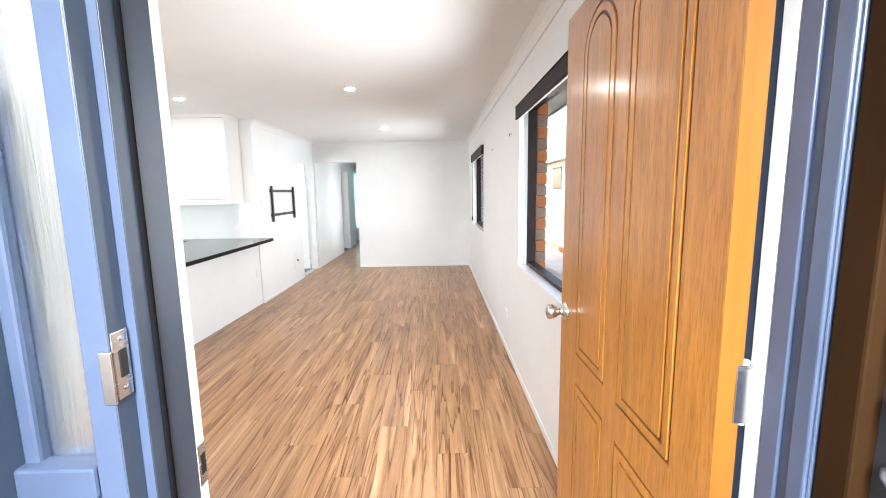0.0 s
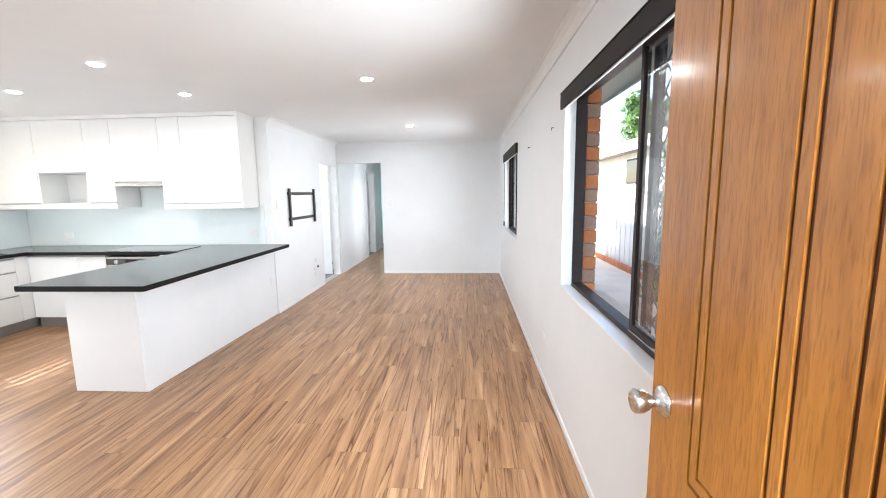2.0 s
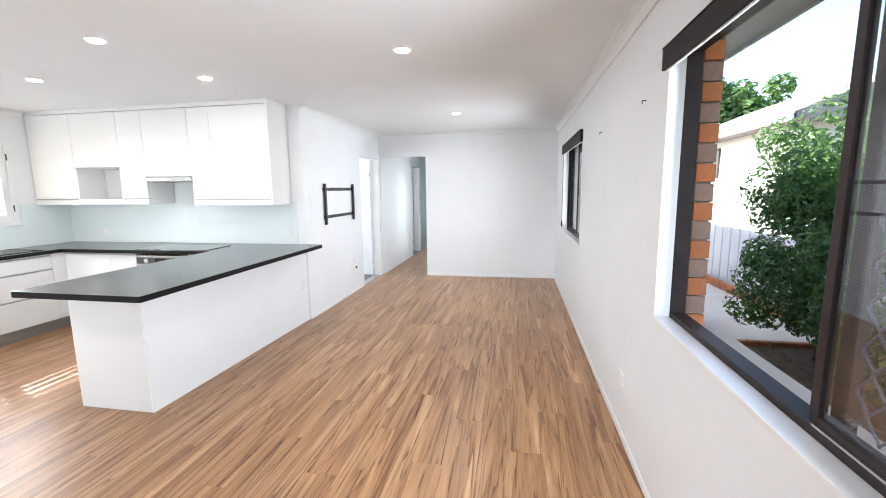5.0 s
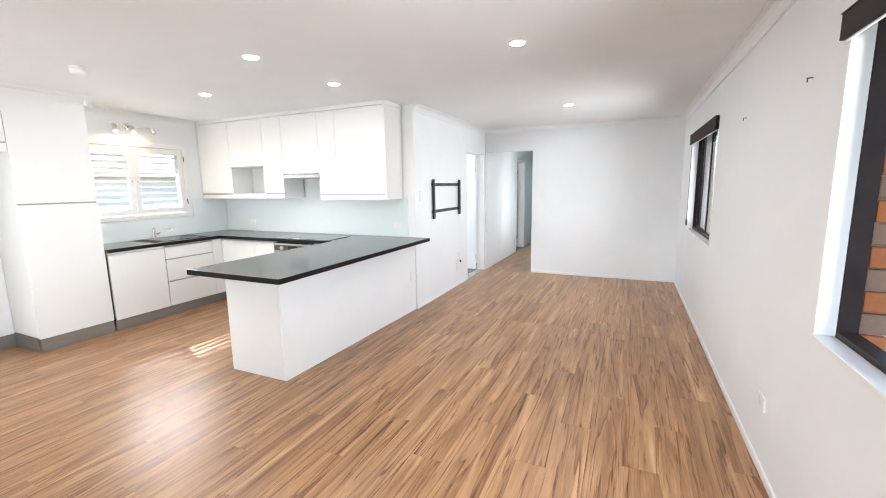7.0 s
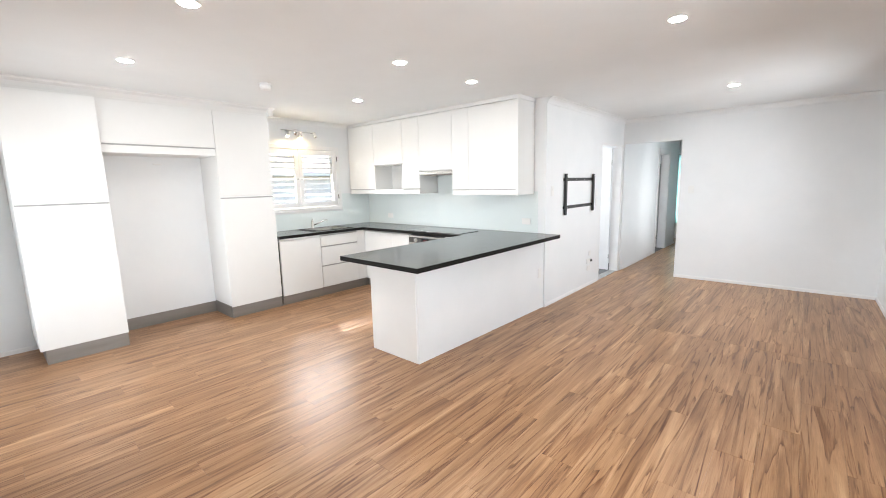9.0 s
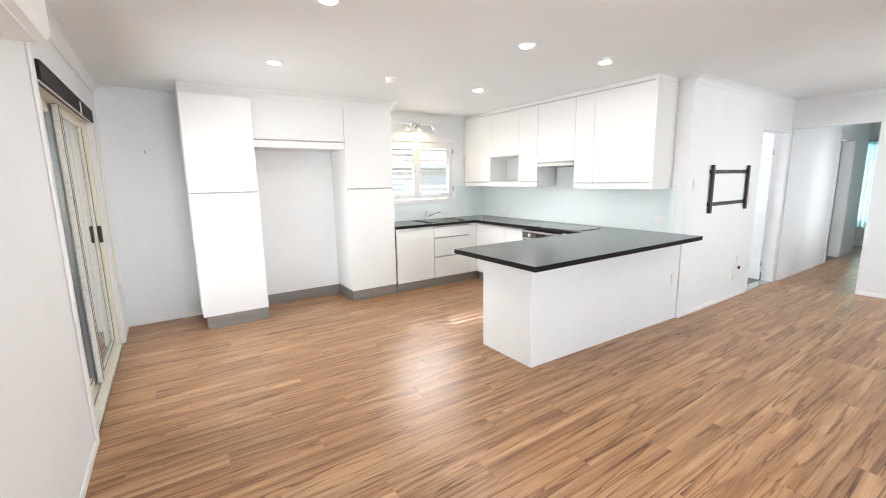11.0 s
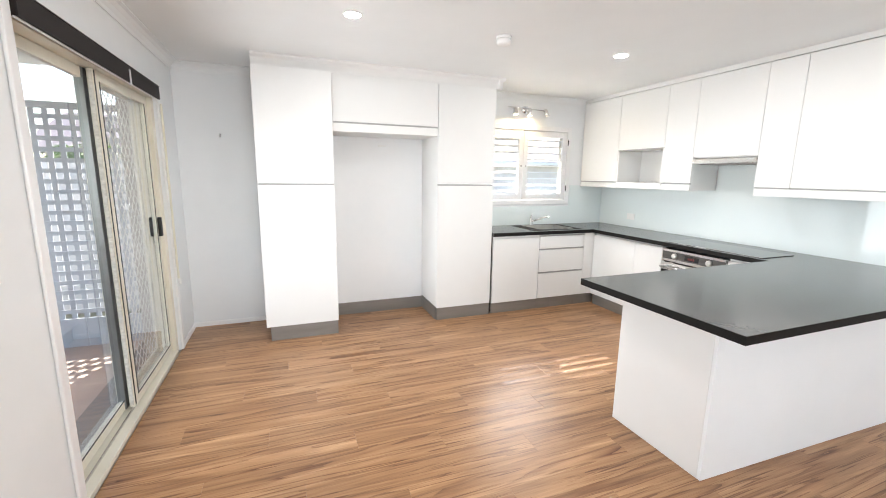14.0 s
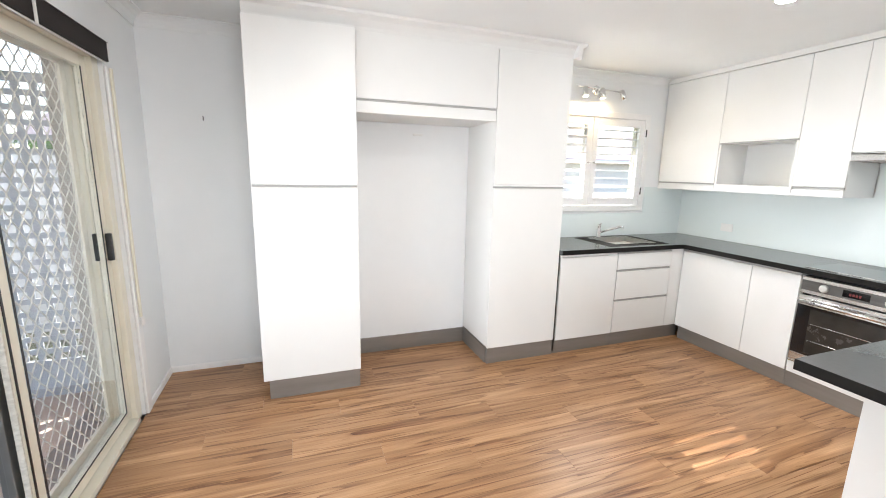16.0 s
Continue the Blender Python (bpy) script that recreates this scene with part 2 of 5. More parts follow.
def wall_mesh(axis, lo, hi, a0, a1, z0, z1, holes=()):
    """A wall lo..hi thick across x or y, a0..a1 long, with openings (a, a, z, z) through it."""
    aa = sorted({a0, a1, *(v for h in holes for v in h[:2])})
    zz = sorted({z0, z1, *(v for h in holes for v in h[2:])})

    def solid(i, k):
        if not (0 <= i < len(aa) - 1 and 0 <= k < len(zz) - 1):
            return False
        a, z = (aa[i] + aa[i + 1]) / 2, (zz[k] + zz[k + 1]) / 2
        return not any(h[0] < a < h[1] and h[2] < z < h[3] for h in holes)

    bm = bmesh.new()
    seen = {}

    def v(t, a, z):
        p = (t, a, z) if axis == "x" else (a, t, z)
        if p not in seen:
            seen[p] = bm.verts.new(p)
        return seen[p]

    for i in range(len(aa) - 1):
        for k in range(len(zz) - 1):
            if not solid(i, k):
                continue
            a, b, c, d = aa[i], aa[i + 1], zz[k], zz[k + 1]
            bm.faces.new((v(lo, a, c), v(lo, b, c), v(lo, b, d), v(lo, a, d)))
            bm.faces.new((v(hi, a, c), v(hi, a, d), v(hi, b, d), v(hi, b, c)))
            for di, dk, p, q in ((-1, 0, (a, c), (a, d)), (1, 0, (b, c), (b, d)), (0, -1, (a, c), (b, c)), (0, 1, (a, d), (b, d))):
                if not solid(i + di, k + dk):
                    bm.faces.new((v(lo, *p), v(hi, *p), v(hi, *q), v(lo, *q)))
    bmesh.ops.recalc_face_normals(bm, faces=bm.faces)
    return bm


def structure(name, bm, mat, label, category):
    return tagged(part(name, bm, mat), label, category, kind="structure")


# ---- the setting: floor plan in metres ----
XR, XW, XB = 0.59, -5.72, -2.455        # side wall, kitchen window wall, bracket wall
YF, YK, YE = 0.72, 5.60, 8.256          # front wall, kitchen back wall, end wall
H = 2.46
WIN1 = (1.45, 3.28, 0.895, 2.10)        # y, y, z, z
WIN2 = (5.68, 7.36, 0.915, 2.09)
KWIN = (3.72, 4.98, 1.215, 2.055)
SLIDER = (-5.16, -3.32, 0.0, 2.13)      # x, x, z, z
ENTRY = (-0.62, 0.53, 0.0, 2.16)

structure("floor", boxes((XW - 0.3, XR + 0.02, 0.35, 13.2, -0.35, -0.0065)), KICK, "plank floor slab under the open room and hall", "floor")
structure("ceiling", boxes((XW - 0.1, XR + 0.1, 0.4, 13.2, H, H + 0.1)), CEILING, "flat white painted plasterboard ceiling", "ceiling")
structure("wall_east", wall_mesh("x", XR, XR + 0.13, 0.45, 13.2, -0.35, H, [WIN1, WIN2]), WHITE_WALL, "white painted wall with two sliding windows", "wall")
structure("wall_south", wall_mesh("y", 0.60, YF, XW - 0.12, XR, -0.35, H, [SLIDER, ENTRY]), WHITE_WALL, "white painted wall with entry door and sliding door", "wall")
structure("wall_west", wall_mesh("x", XW - 0.12, XW, YF, YK, -0.35, H, [KWIN]), WHITE_WALL, "white painted kitchen wall with a shuttered window", "wall")
structure("wall_kitchen", wall_mesh("y", YK, YK + 0.12, XW - 0.12, XB - 0.12, -0.35, H), WHITE_WALL, "white painted kitchen back wall", "wall")
structure("wall_bracket", wall_mesh("x", XB - 0.12, XB, YK, YE, -0.35, H, [(7.34, 8.185, 0.0, 2.05)]), WHITE_WALL, "white painted wall with a doorway", "wall")
structure("wall_north", wall_mesh("y", YE, YE + 0.11, XB - 0.12, XR, -0.35, H, [(-2.43, -1.615, -0.02, 2.085)]), WHITE_WALL, "white painted end wall with hall opening", "wall")
structure("wall_hall_west", wall_mesh("x", XB - 0.12, -2.43, YE + 0.11, 12.05, -0.35, H, [(10.38, 11.16, -0.02, 2.05)]), WHITE_WALL, "white painted hall wall with doorway", "wall")
structure("wall_lobby_west", wall_mesh("x", -3.42, -3.3, 11.42, 13.12, -0.35, H), WHITE_WALL, "white painted wall closing the lobby", "wall")
structure("wall_hall_north", wall_mesh("y", 13.0, 13.12, -3.3, XR, -0.35, H), WHITE_WALL, "white painted wall at the hall's end", "wall")
structure("wall_hall_east", wall_mesh("x", -1.615, -1.50, YE + 0.11, 13.0, -0.35, H, [(9.2, 10.0, -0.02, 2.05)]), WHITE_WALL, "white painted hall wall", "wall")

for _ob in list(scene.objects):
    if _ob.get("kind") == "structure" and _ob.name.startswith("wall"):
        _ob["group"] = "room walls"


# ---- skirting, cornice and threshold ----
def strip(profile, along, a0, a1, at, flip):
    """A moulding: profile of (out, up) swept from a0 to a1 along x or y, standing off the wall line at, to the side flip."""
    bm = bmesh.new()
    ends = []
    for a in (a0, a1):
        ends.append([bm.verts.new((at + flip * o, a, u) if along == "y" else (a, at + flip * o, u)) for o, u in profile])
    n = len(profile)
    for i in range(n):
        bm.faces.new((ends[0][i], ends[0][(i + 1) % n], ends[1][(i + 1) % n], ends[1][i]))
    bm.faces.new(ends[0][::-1])
    bm.faces.new(ends[1])
    bmesh.ops.recalc_face_normals(bm, faces=bm.faces)
    return bm


COVE = [(0.001, H - 0.075), (0.008, H - 0.075), (0.012, H - 0.052), (0.028, H - 0.028), (0.052, H - 0.012), (0.075, H - 0.008), (0.075, H - 0.001), (0.001, H - 0.001)]
SKIRT = [(0.0005, 0.001), (0.012, 0.001), (0.012, 0.034), (0.008, 0.043), (0.0005, 0.043)]
for along, a0, a1, at, flip in (("y", YF, YE, XR, -1), ("x", XB, XR, YE, -1), ("y", YK, YE, XB, 1), ("x", -5.06, XR, YF, 1), ("y", YF, 1.40, XW, 1), ("x", XW, -5.06, YF, 1), ("y", 3.72, 5.21, XW, 1)):
    structure("trim", strip(COVE, along, a0, a1, at, flip), CEILING, "white plaster cove cornice along the ceiling", "cornice")
for along, a0, a1, at, flip in (("y", YF + 0.02, YE, XR, -1), ("x", -1.60, XR - 0.013, YE, -1), ("y", YK, 7.27, XB, 1), ("x", -3.26, -0.52, YF, 1), ("x", XW + 0.013, -5.22, YF, 1), ("y", YF, 1.43, XW, 1), ("y", YE + 0.12, 10.31, -2.43, 1), ("y", 11.23, 12.05, -2.43, 1), ("x", -3.29, -1.62, 13.0, -1)):
    structure("baseboard", strip(SKIRT, along, a0, a1, at, flip), TRIM, "low white painted skirting board", "skirting")


# ---- doorways ----
def architrave(name, axis, at, side, a0, a1, top, w=0.06, d=0.016):
    """White casing round three sides of a doorway, on one face of its wall."""
    t0, t1 = at + side * 0.0005, at + side * d
    bm = bmesh.new()
    for r in ((a0 - w, a0, 0.0, top + w), (a1, a1 + w, 0.0, top + w), (a0, a1, top, top + w)):
        if axis == "x":
            box(bm, t0, t1, r[0], r[1], r[2], r[3], bevel=0.003)
        else:
            box(bm, r[0], r[1], t0, t1, r[2], r[3], bevel=0.003)
    return structure(name, bm, TRIM, "white painted timber door casing", "door casing")


architrave("trim", "x", -2.43, 1, 10.38, 11.16, 2.05)
structure("trim", boxes((XB - 0.125, XB + 0.004, 7.335, 7.352, 0.0, 2.05), (XB - 0.125, XB + 0.012, 8.17, 8.235, 0.0, 2.06), (XB - 0.125, XB + 0.004, 7.352, 8.17, 2.035, 2.052), bevel=0.003), TRIM, "white painted jamb of the side doorway", "door frame")
structure("trim", boxes((-2.575, -2.425, 10.382, 10.40, 0.0, 2.05), (-2.575, -2.425, 11.14, 11.158, 0.0, 2.05), (-2.575, -2.425, 10.40, 11.14, 2.032, 2.048), bevel=0.003), TRIM, "white painted jamb of the hall doorway", "door frame")
TILE = mottled("grey_floor_tile", (0.10, 0.105, 0.11), (0.16, 0.165, 0.17), 0.4, scale=(3, 3, 3), fine=50)
structure("floor_side_room", boxes((-4.6, XB - 0.005, 5.73, 11.3, -0.1, 0.002)), TILE, "dark grey tiled floor of the side rooms", "floor")
structure("threshold", boxes((XB - 0.12, XB, 7.352, 8.17, -0.004, 0.006), bevel=0.002), STEEL, "thin metal threshold strip in the side doorway", "threshold")
# out of view; its two openings are added for the fill lamps
structure("wall_side_room_west", wall_mesh("x", -4.72, -4.6, 5.72, 11.42, -0.35, H, [(6.6, 7.8, 0.95, 2.05), (9.4, 10.6, 0.95, 2.05)]), WHITE_WALL, "white wall of the side rooms", "wall")
structure("wall_side_room_north", wall_mesh("y", 11.3, 11.42, -4.6, XB - 0.12, -0.35, H), WHITE_WALL, "white wall of the side rooms", "wall")
structure("wall_side_room_middle", wall_mesh("y", 8.75, 8.85, -4.6, XB - 0.12, -0.35, H), WHITE_WALL, "white partition between the side rooms", "wall")


def flush_door(name, x0, x1, y0, y1, label, knob_x):
    d = thing(name, ((x0 + x1) / 2, (y0 + y1) / 2, 0.012), label, "door", kind="structure")
    part("leaf", boxes((x0, x1, y0, y1, 0.012, 2.03), bevel=0.003), TRIM, d)
    bm = bmesh.new()
    lathe(bm, (knob_x, y0, 1.0), (0, -1, 0), [(0.028, 0), (0.028, 0.004), (0.012, 0.006), (0.011, 0.03), (0.024, 0.04), (0.026, 0.055), (0.018, 0.064)])
    part("knob", bm, CHROME, d, "small chrome door knob")
    bm = bmesh.new()
    for z in (0.25, 1.8):
        rod(bm, (x1 + 0.006, y0 - 0.004, z - 0.04), (x1 + 0.006, y0 - 0.004, z + 0.04), 0.006, sides=10)
    part("hinge", bm, STEEL, d)
    return d


flush_door("door_3", -3.34, -2.59, 8.132, 8.167, "white flush interior door standing open into the side room", -3.27)
flush_door("door_4", -3.28, -2.585, 11.09, 11.125, "white flush interior door standing ajar off the hall", -2.64)
CURTAIN = mottled("aqua_curtain", (0.45, 0.80, 0.83), (0.55, 0.86, 0.88), 0.7, scale=(6, 6, 2), fine=40)
_ct = CURTAIN.node_tree.nodes.new("ShaderNodeBsdfTranslucent")
_ct.inputs["Color"].default_value = (0.62, 0.90, 0.92, 1)
_cm = CURTAIN.node_tree.nodes.new("ShaderNodeMixShader")
_cm.inputs[0].default_value = 0.6
link(CURTAIN, CURTAIN.node_tree.nodes["Principled BSDF"], 0, _cm, 1)
link(CURTAIN, _ct, 0, _cm, 2)
link(CURTAIN, _cm, 0, CURTAIN.node_tree.nodes["Material Output"], 0)
_c = thing("curtain", (-2.4, 12.95, 0.4), "bright aqua fabric curtain hanging at the hall's end", "curtain")
_bm = bmesh.new()
_n0 = []
for _i in range(41):
    _x = -2.61 + 0.46 * _i / 40
    _y = 12.95 + 0.018 * math.sin(_i * 1.1)
    _n0.append((_bm.verts.new((_x, _y, 0.40)), _bm.verts.new((_x, _y, 2.10))))
for (_p, _q), (_r, _s) in zip(_n0, _n0[1:]):
    _bm.faces.new((_p, _r, _s, _q)).smooth = True
bmesh.ops.solidify(_bm, geom=_bm.faces[:], thickness=0.004)
part("drape", _bm, CURTAIN, _c)
_bm = bmesh.new()
part("rail", rod(_bm, (-2.70, 12.962, 2.11), (-2.10, 12.962, 2.11), 0.012), STEEL, _c)


# ---- entry: frame, sidelight, timber door, screen door ----
def oak():
    m = material("varnished_timber_door", (0.42, 0.19, 0.06), 0.28)
    b = m.node_tree.nodes["Principled BSDF"]
    mp = mapped(m, (42, 42, 3.6))
    a = node(m, "ShaderNodeTexNoise", Scale=1.0, Detail=5.0, Roughness=0.6, Distortion=0.4)
    link(m, mp, "Vector", a, "Vector")
    mp2 = mapped(m, (2.2, 2.2, 0.9))
    c = node(m, "ShaderNodeTexNoise", Scale=1.0, Detail=3.0)
    link(m, mp2, "Vector", c, "Vector")
    mp3 = mapped(m, (240, 240, 22))
    g = node(m, "ShaderNodeTexNoise", Scale=1.0, Detail=2.0)
    link(m, mp3, "Vector", g, "Vector")
    r1 = ramp(m, [(0.3, (0.34, 0.132, 0.020)), (0.7, (0.52, 0.232, 0.046))])
    link(m, a, "Fac", r1, "Fac")
    r2 = ramp(m, [(0.3, (0.80, 0.72, 0.66)), (0.65, (1.05, 1.0, 0.98))])
    link(m, c, "Fac", r2, "Fac")
    r3 = ramp(m, [(0.35, (0.55, 0.46, 0.40)), (0.5, (1, 1, 1))])
    link(m, g, "Fac", r3, "Fac")
    prev = r1.outputs["Color"]
    for r, f in ((r2, 1.0), (r3, 0.55)):
        x = node(m, "ShaderNodeMix")
        x.data_type, x.blend_type = "RGBA", "MULTIPLY"
        x.inputs[0].default_value = f
        m.node_tree.links.new(prev, x.inputs[6])
        m.node_tree.links.new(r.outputs["Color"], x.inputs[7])
        prev = x.outputs[2]
    m.node_tree.links.new(prev, b.inputs["Base Color"])
    bp = node(m, "ShaderNodeBump", Strength=0.10, Distance=0.001)
    link(m, g, "Fac", bp, "Height")
    link(m, bp, "Normal", b, "Normal")
    b.inputs["Coat Weight"].default_value = 0.35
    b.inputs["Coat Roughness"].default_value = 0.15
    return m


OAK = oak()
OAK_GROOVE = mottled("dark_stained_groove", (0.085, 0.024, 0.008), (0.12, 0.036, 0.012), 0.4, scale=(20, 20, 4))
OAK_EDGE = mottled("raw_door_edge", (0.20, 0.074, 0.011), (0.26, 0.100, 0.015), 0.35, scale=(40, 40, 2))


def arched(y0, y1, z0, z1, rise, inset=0.0, n=14):
    """Outline of a panel with a round-arched top, or a plain rectangle when rise is 0."""
    y0, y1, z0, z1 = y0 + inset, y1 - inset, z0 + inset, z1 - inset
    pts = [(y0, z0), (y1, z0)]
    if rise:
        c, r = (y0 + y1) / 2, (y1 - y0) / 2
        pts += [(c + r * math.cos(math.pi * i / n), z1 - r + r * math.sin(math.pi * i / n)) for i in range(n + 1)]
    else:
        pts += [(y1, z1), (y0, z1)]
    return pts


def plate(loops, x_front, x_back):
    """A flat plate in the y-z plane from an outline and its holes."""
    bm = bmesh.new()
    edges = []
    for loop in loops:
        vs = [bm.verts.new((x_front, y, z)) for y, z in loop]
        edges += [bm.edges.new((vs[i], vs[(i + 1) % len(vs)])) for i in range(len(vs))]
    bmesh.ops.triangle_fill(bm, edges=edges, use_beauty=True, use_dissolve=False)
    out = bmesh.ops.extrude_face_region(bm, geom=bm.faces[:])
    for v in out["geom"]:
        if isinstance(v, bmesh.types.BMVert):
            v.co.x = x_back
    bmesh.ops.recalc_face_normals(bm, faces=bm.faces)
    return bm


D0, D1, DX = 0.700, 1.522, 0.402        # leaf from hinge edge to free edge, and its face
entry_door = thing("door_1", (0.42, 1.1, 0.01), "varnished orange-brown timber entry door with arched panels, standing open", "door", kind="structure")
part("core", boxes((DX + 0.004, DX + 0.034, D0 + 0.001, D1 - 0.001, 0.012, 2.038)), OAK_GROOVE, entry_door, "dark stained groove lines between the panels")
_panels = [(1.135, 1.365, 0.95, 1.985, 1), (0.815, 1.06, 0.94, 1.985, 1), (1.135, 1.365, 0.16, 0.855, 0), (0.815, 1.06, 0.16, 0.84, 0)]
_holes = [arched(*p) for p in _panels]
part("stile_frame", plate([[(D0, 0.01), (D1, 0.01), (D1, 2.04), (D0, 2.04)], *_holes], DX, DX + 0.0045), OAK, entry_door)
for _p in _panels:
    part("moulding", plate([arched(*_p, inset=0.010), arched(*_p, inset=0.030)], DX - 0.001, DX + 0.0045), OAK, entry_door)
    part("panel", plate([arched(*_p, inset=0.039)], DX - 0.0015, DX + 0.0045), OAK, entry_door)
part("edge_strip", boxes((DX + 0.0005, DX + 0.0385, D0 - 0.002, D0 + 0.0005, 0.012, 2.038)), OAK_EDGE, entry_door, "bright orange lacquered hinge edge")
part("back_skin", boxes((DX + 0.0345, DX + 0.038, D0, D1, 0.01, 2.04)), OAK, entry_door)
_bm = bmesh.new()
lathe(_bm, (DX - 0.001, 1.468, 1.064), (-1, 0, 0), [(0.034, 0), (0.034, 0.003), (0.028, 0.008), (0.013, 0.012), (0.012, 0.026), (0.019, 0.034), (0.025, 0.046), (0.026, 0.062), (0.022, 0.066), (0.010, 0.066)])
part("knob", _bm, STEEL, entry_door, "satin steel entry knob")
for _z in (0.25, 1.155, 1.85):
    _h = part("hinge", boxes((0.430, 0.456, D0 - 0.0045, D0 - 0.002, _z - 0.05, _z + 0.05), bevel=0.001), STEEL, entry_door, "worn steel butt hinge")
    _bm = bmesh.new()
    part("pin", rod(_bm, (0.448, 0.704, _z - 0.055), (0.448, 0.704, _z + 0.055), 0.0065, sides=12), TRIM, _h)

entry_frame = thing("door_frame", (0.0, 0.62, 0.0), "blue painted timber entry frame with a narrow sidelight", "door frame", kind="structure")
RUBBER = material("black_rubber", (0.006, 0.006, 0.007), 0.9, spec=0.05)
JX = -0.447                              # left reveal
part("left_mullion", boxes((-0.482, JX - 0.0015, 0.565, 0.5955, 0.0, 2.10), bevel=0.001), BLUE, entry_frame)
part("left_reveal", boxes((JX - 0.0015, JX, 0.5655, 0.5955, 0.0, 2.10), (-0.482, JX + 0.012, 0.598, 0.689, 0.0, 2.10), bevel=0.0005), BLUE_DARK, entry_frame, "darker blue-grey door rebate")
part("rebate_strip", boxes((JX - 0.002, JX + 0.0115, 0.5962, 0.5978, 0.0, 2.10)), BLUE, entry_frame)
_bm = bmesh.new()
part("seal", rod(_bm, (JX + 0.012, 0.627, 0.02), (JX + 0.012, 0.627, 2.08), 0.005, sides=8), RUBBER, entry_frame, "black rubber door seal")
part("left_casing", boxes((-0.510, JX + 0.012, 0.6892, 0.712, 0.0, 2.13), bevel=0.002), TRIM, entry_frame, "white painted inner casing")
part("right_jamb", boxes((0.466, 0.545, 0.594, 0.678, 0.0, 2.12), bevel=0.002), BLUE, entry_frame)
part("rebate_bead", boxes((0.459, 0.4655, 0.642, 0.6755, 0.0, 2.10), bevel=0.002), BLUE, entry_frame)
part("rebate_bead", boxes((0.459, 0.4655, 0.595, 0.623, 0.0, 2.10), bevel=0.003), BLUE, entry_frame)
# solid dark strip in place of the shade between door edge and casing
part("hinge_gap_shade", boxes((0.4605, 0.545, 0.708, 0.735, 0.0, 2.10)), BLUE_DARK, entry_frame, "dark strip standing in for the shade in the hinge gap")
part("right_casing", boxes((0.459, 0.545, 0.6782, 0.7075, 0.0, 2.13), bevel=0.002), TRIM, entry_frame, "white painted inner casing")
part("head", boxes((-0.62, 0.545, 0.565, 0.672, 2.10, 2.16), bevel=0.002), BLUE, entry_frame)
part("head_casing", boxes((-0.52, 0.545, 0.6722, 0.7075, 2.131, 2.19), bevel=0.002), TRIM, entry_frame)
part("sill", boxes((-0.62, 0.545, 0.50, 0.70, -0.06, 0.004), bevel=0.003), OAK_GROOVE, entry_frame, "worn timber door sill")
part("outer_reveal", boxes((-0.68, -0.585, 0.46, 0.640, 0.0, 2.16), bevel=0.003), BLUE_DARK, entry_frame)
part("sidelight_stile", boxes((-0.585, -0.563, 0.575, 0.610, 1.12, 2.10), bevel=0.005), BLUE, entry_frame)
part("sidelight_rail", boxes((-0.585, -0.483, 0.560, 0.615, 1.105, 1.148), bevel=0.004), BLUE, entry_frame)
part("sidelight_panel", boxes((-0.585, -0.483, 0.585, 0.63, 0.0, 1.105), bevel=0.002), BLUE_DARK, entry_frame)
REED = glass("reeded_obscure_glass", (0.95, 0.98, 0.96), 0.34)
_mp = mapped(REED, (130, 130, 7))
_nz = node(REED, "ShaderNodeTexNoise", Scale=1.0, Detail=3.0, Distortion=0.6)
link(REED, _mp, "Vector", _nz, "Vector")
_bp = node(REED, "ShaderNodeBump", Strength=0.35, Distance=0.004)
link(REED, _nz, "Fac", _bp, "Height")
link(REED, _bp, "Normal", REED.node_tree.nodes["Principled BSDF"], "Normal")
_g = part("sidelight_glass", boxes((-0.563, -0.483, 0.590, 0.596, 1.148, 2.10)), REED, entry_frame, "rippled obscure glass")
_g.visible_shadow = False
_s = part("strike_plate", boxes((JX + 0.0005, JX + 0.003, 0.566, 0.592, 1.235, 1.322), (JX - 0.012, JX + 0.003, 0.561, 0.5645, 1.232, 1.30), bevel=0.0008), STEEL, entry_frame, "worn brass-stained steel strike plate")
part("latch_slot", boxes((JX + 0.003, JX + 0.0042, 0.575, 0.586, 1.262, 1.298)), BLACK_PLASTIC, _s)
for _z in (1.248, 1.312):
    _bm = bmesh.new()
    part("screw", lathe(_bm, (JX + 0.003, 0.579, _z), (1, 0, 0), [(0.0035, 0), (0.003, 0.001), (0.001, 0.0012)], 10), CHROME, _s)
_s = part("inner_strike", boxes((JX + 0.0122, JX + 0.0138, 0.690, 0.711, 1.02, 1.09), bevel=0.0008), STEEL, entry_frame, "steel strike plate for the knob latch")
part("latch_slot", boxes((JX + 0.0138, JX + 0.0146, 0.695, 0.706, 1.038, 1.072)), BLACK_PLASTIC, _s)


def grille(bm, plane, at, a0, a1, z0, z1, w=0.088, h=0.088, r=0.0034, turn=0.0):
    """Diamond security grille: zigzag strands that touch one another."""
    n = int((a1 - a0) / (w / 2))
    k = int((z1 - z0) / (h / 2))
    for i in range(n + 1):
        c = a0 + i * w / 2
        last = None
        for j in range(k + 1):
            a = min(max(c + (w / 4) * (1 if (j + i) % 2 else -1) * 0.96, a0), a1)
            for dz in (-0.06 * h, 0.06 * h):
                z = min(max(z0 + j * h / 2 + dz, z0), z1)
                p = (at, a, z) if plane == "x" else (a, at, z)
                if last and (Vector(p) - Vector(last)).length > 1e-4:
                    rod(bm, last, p, r, sides=6, caps=False)
                last = p
    return bm


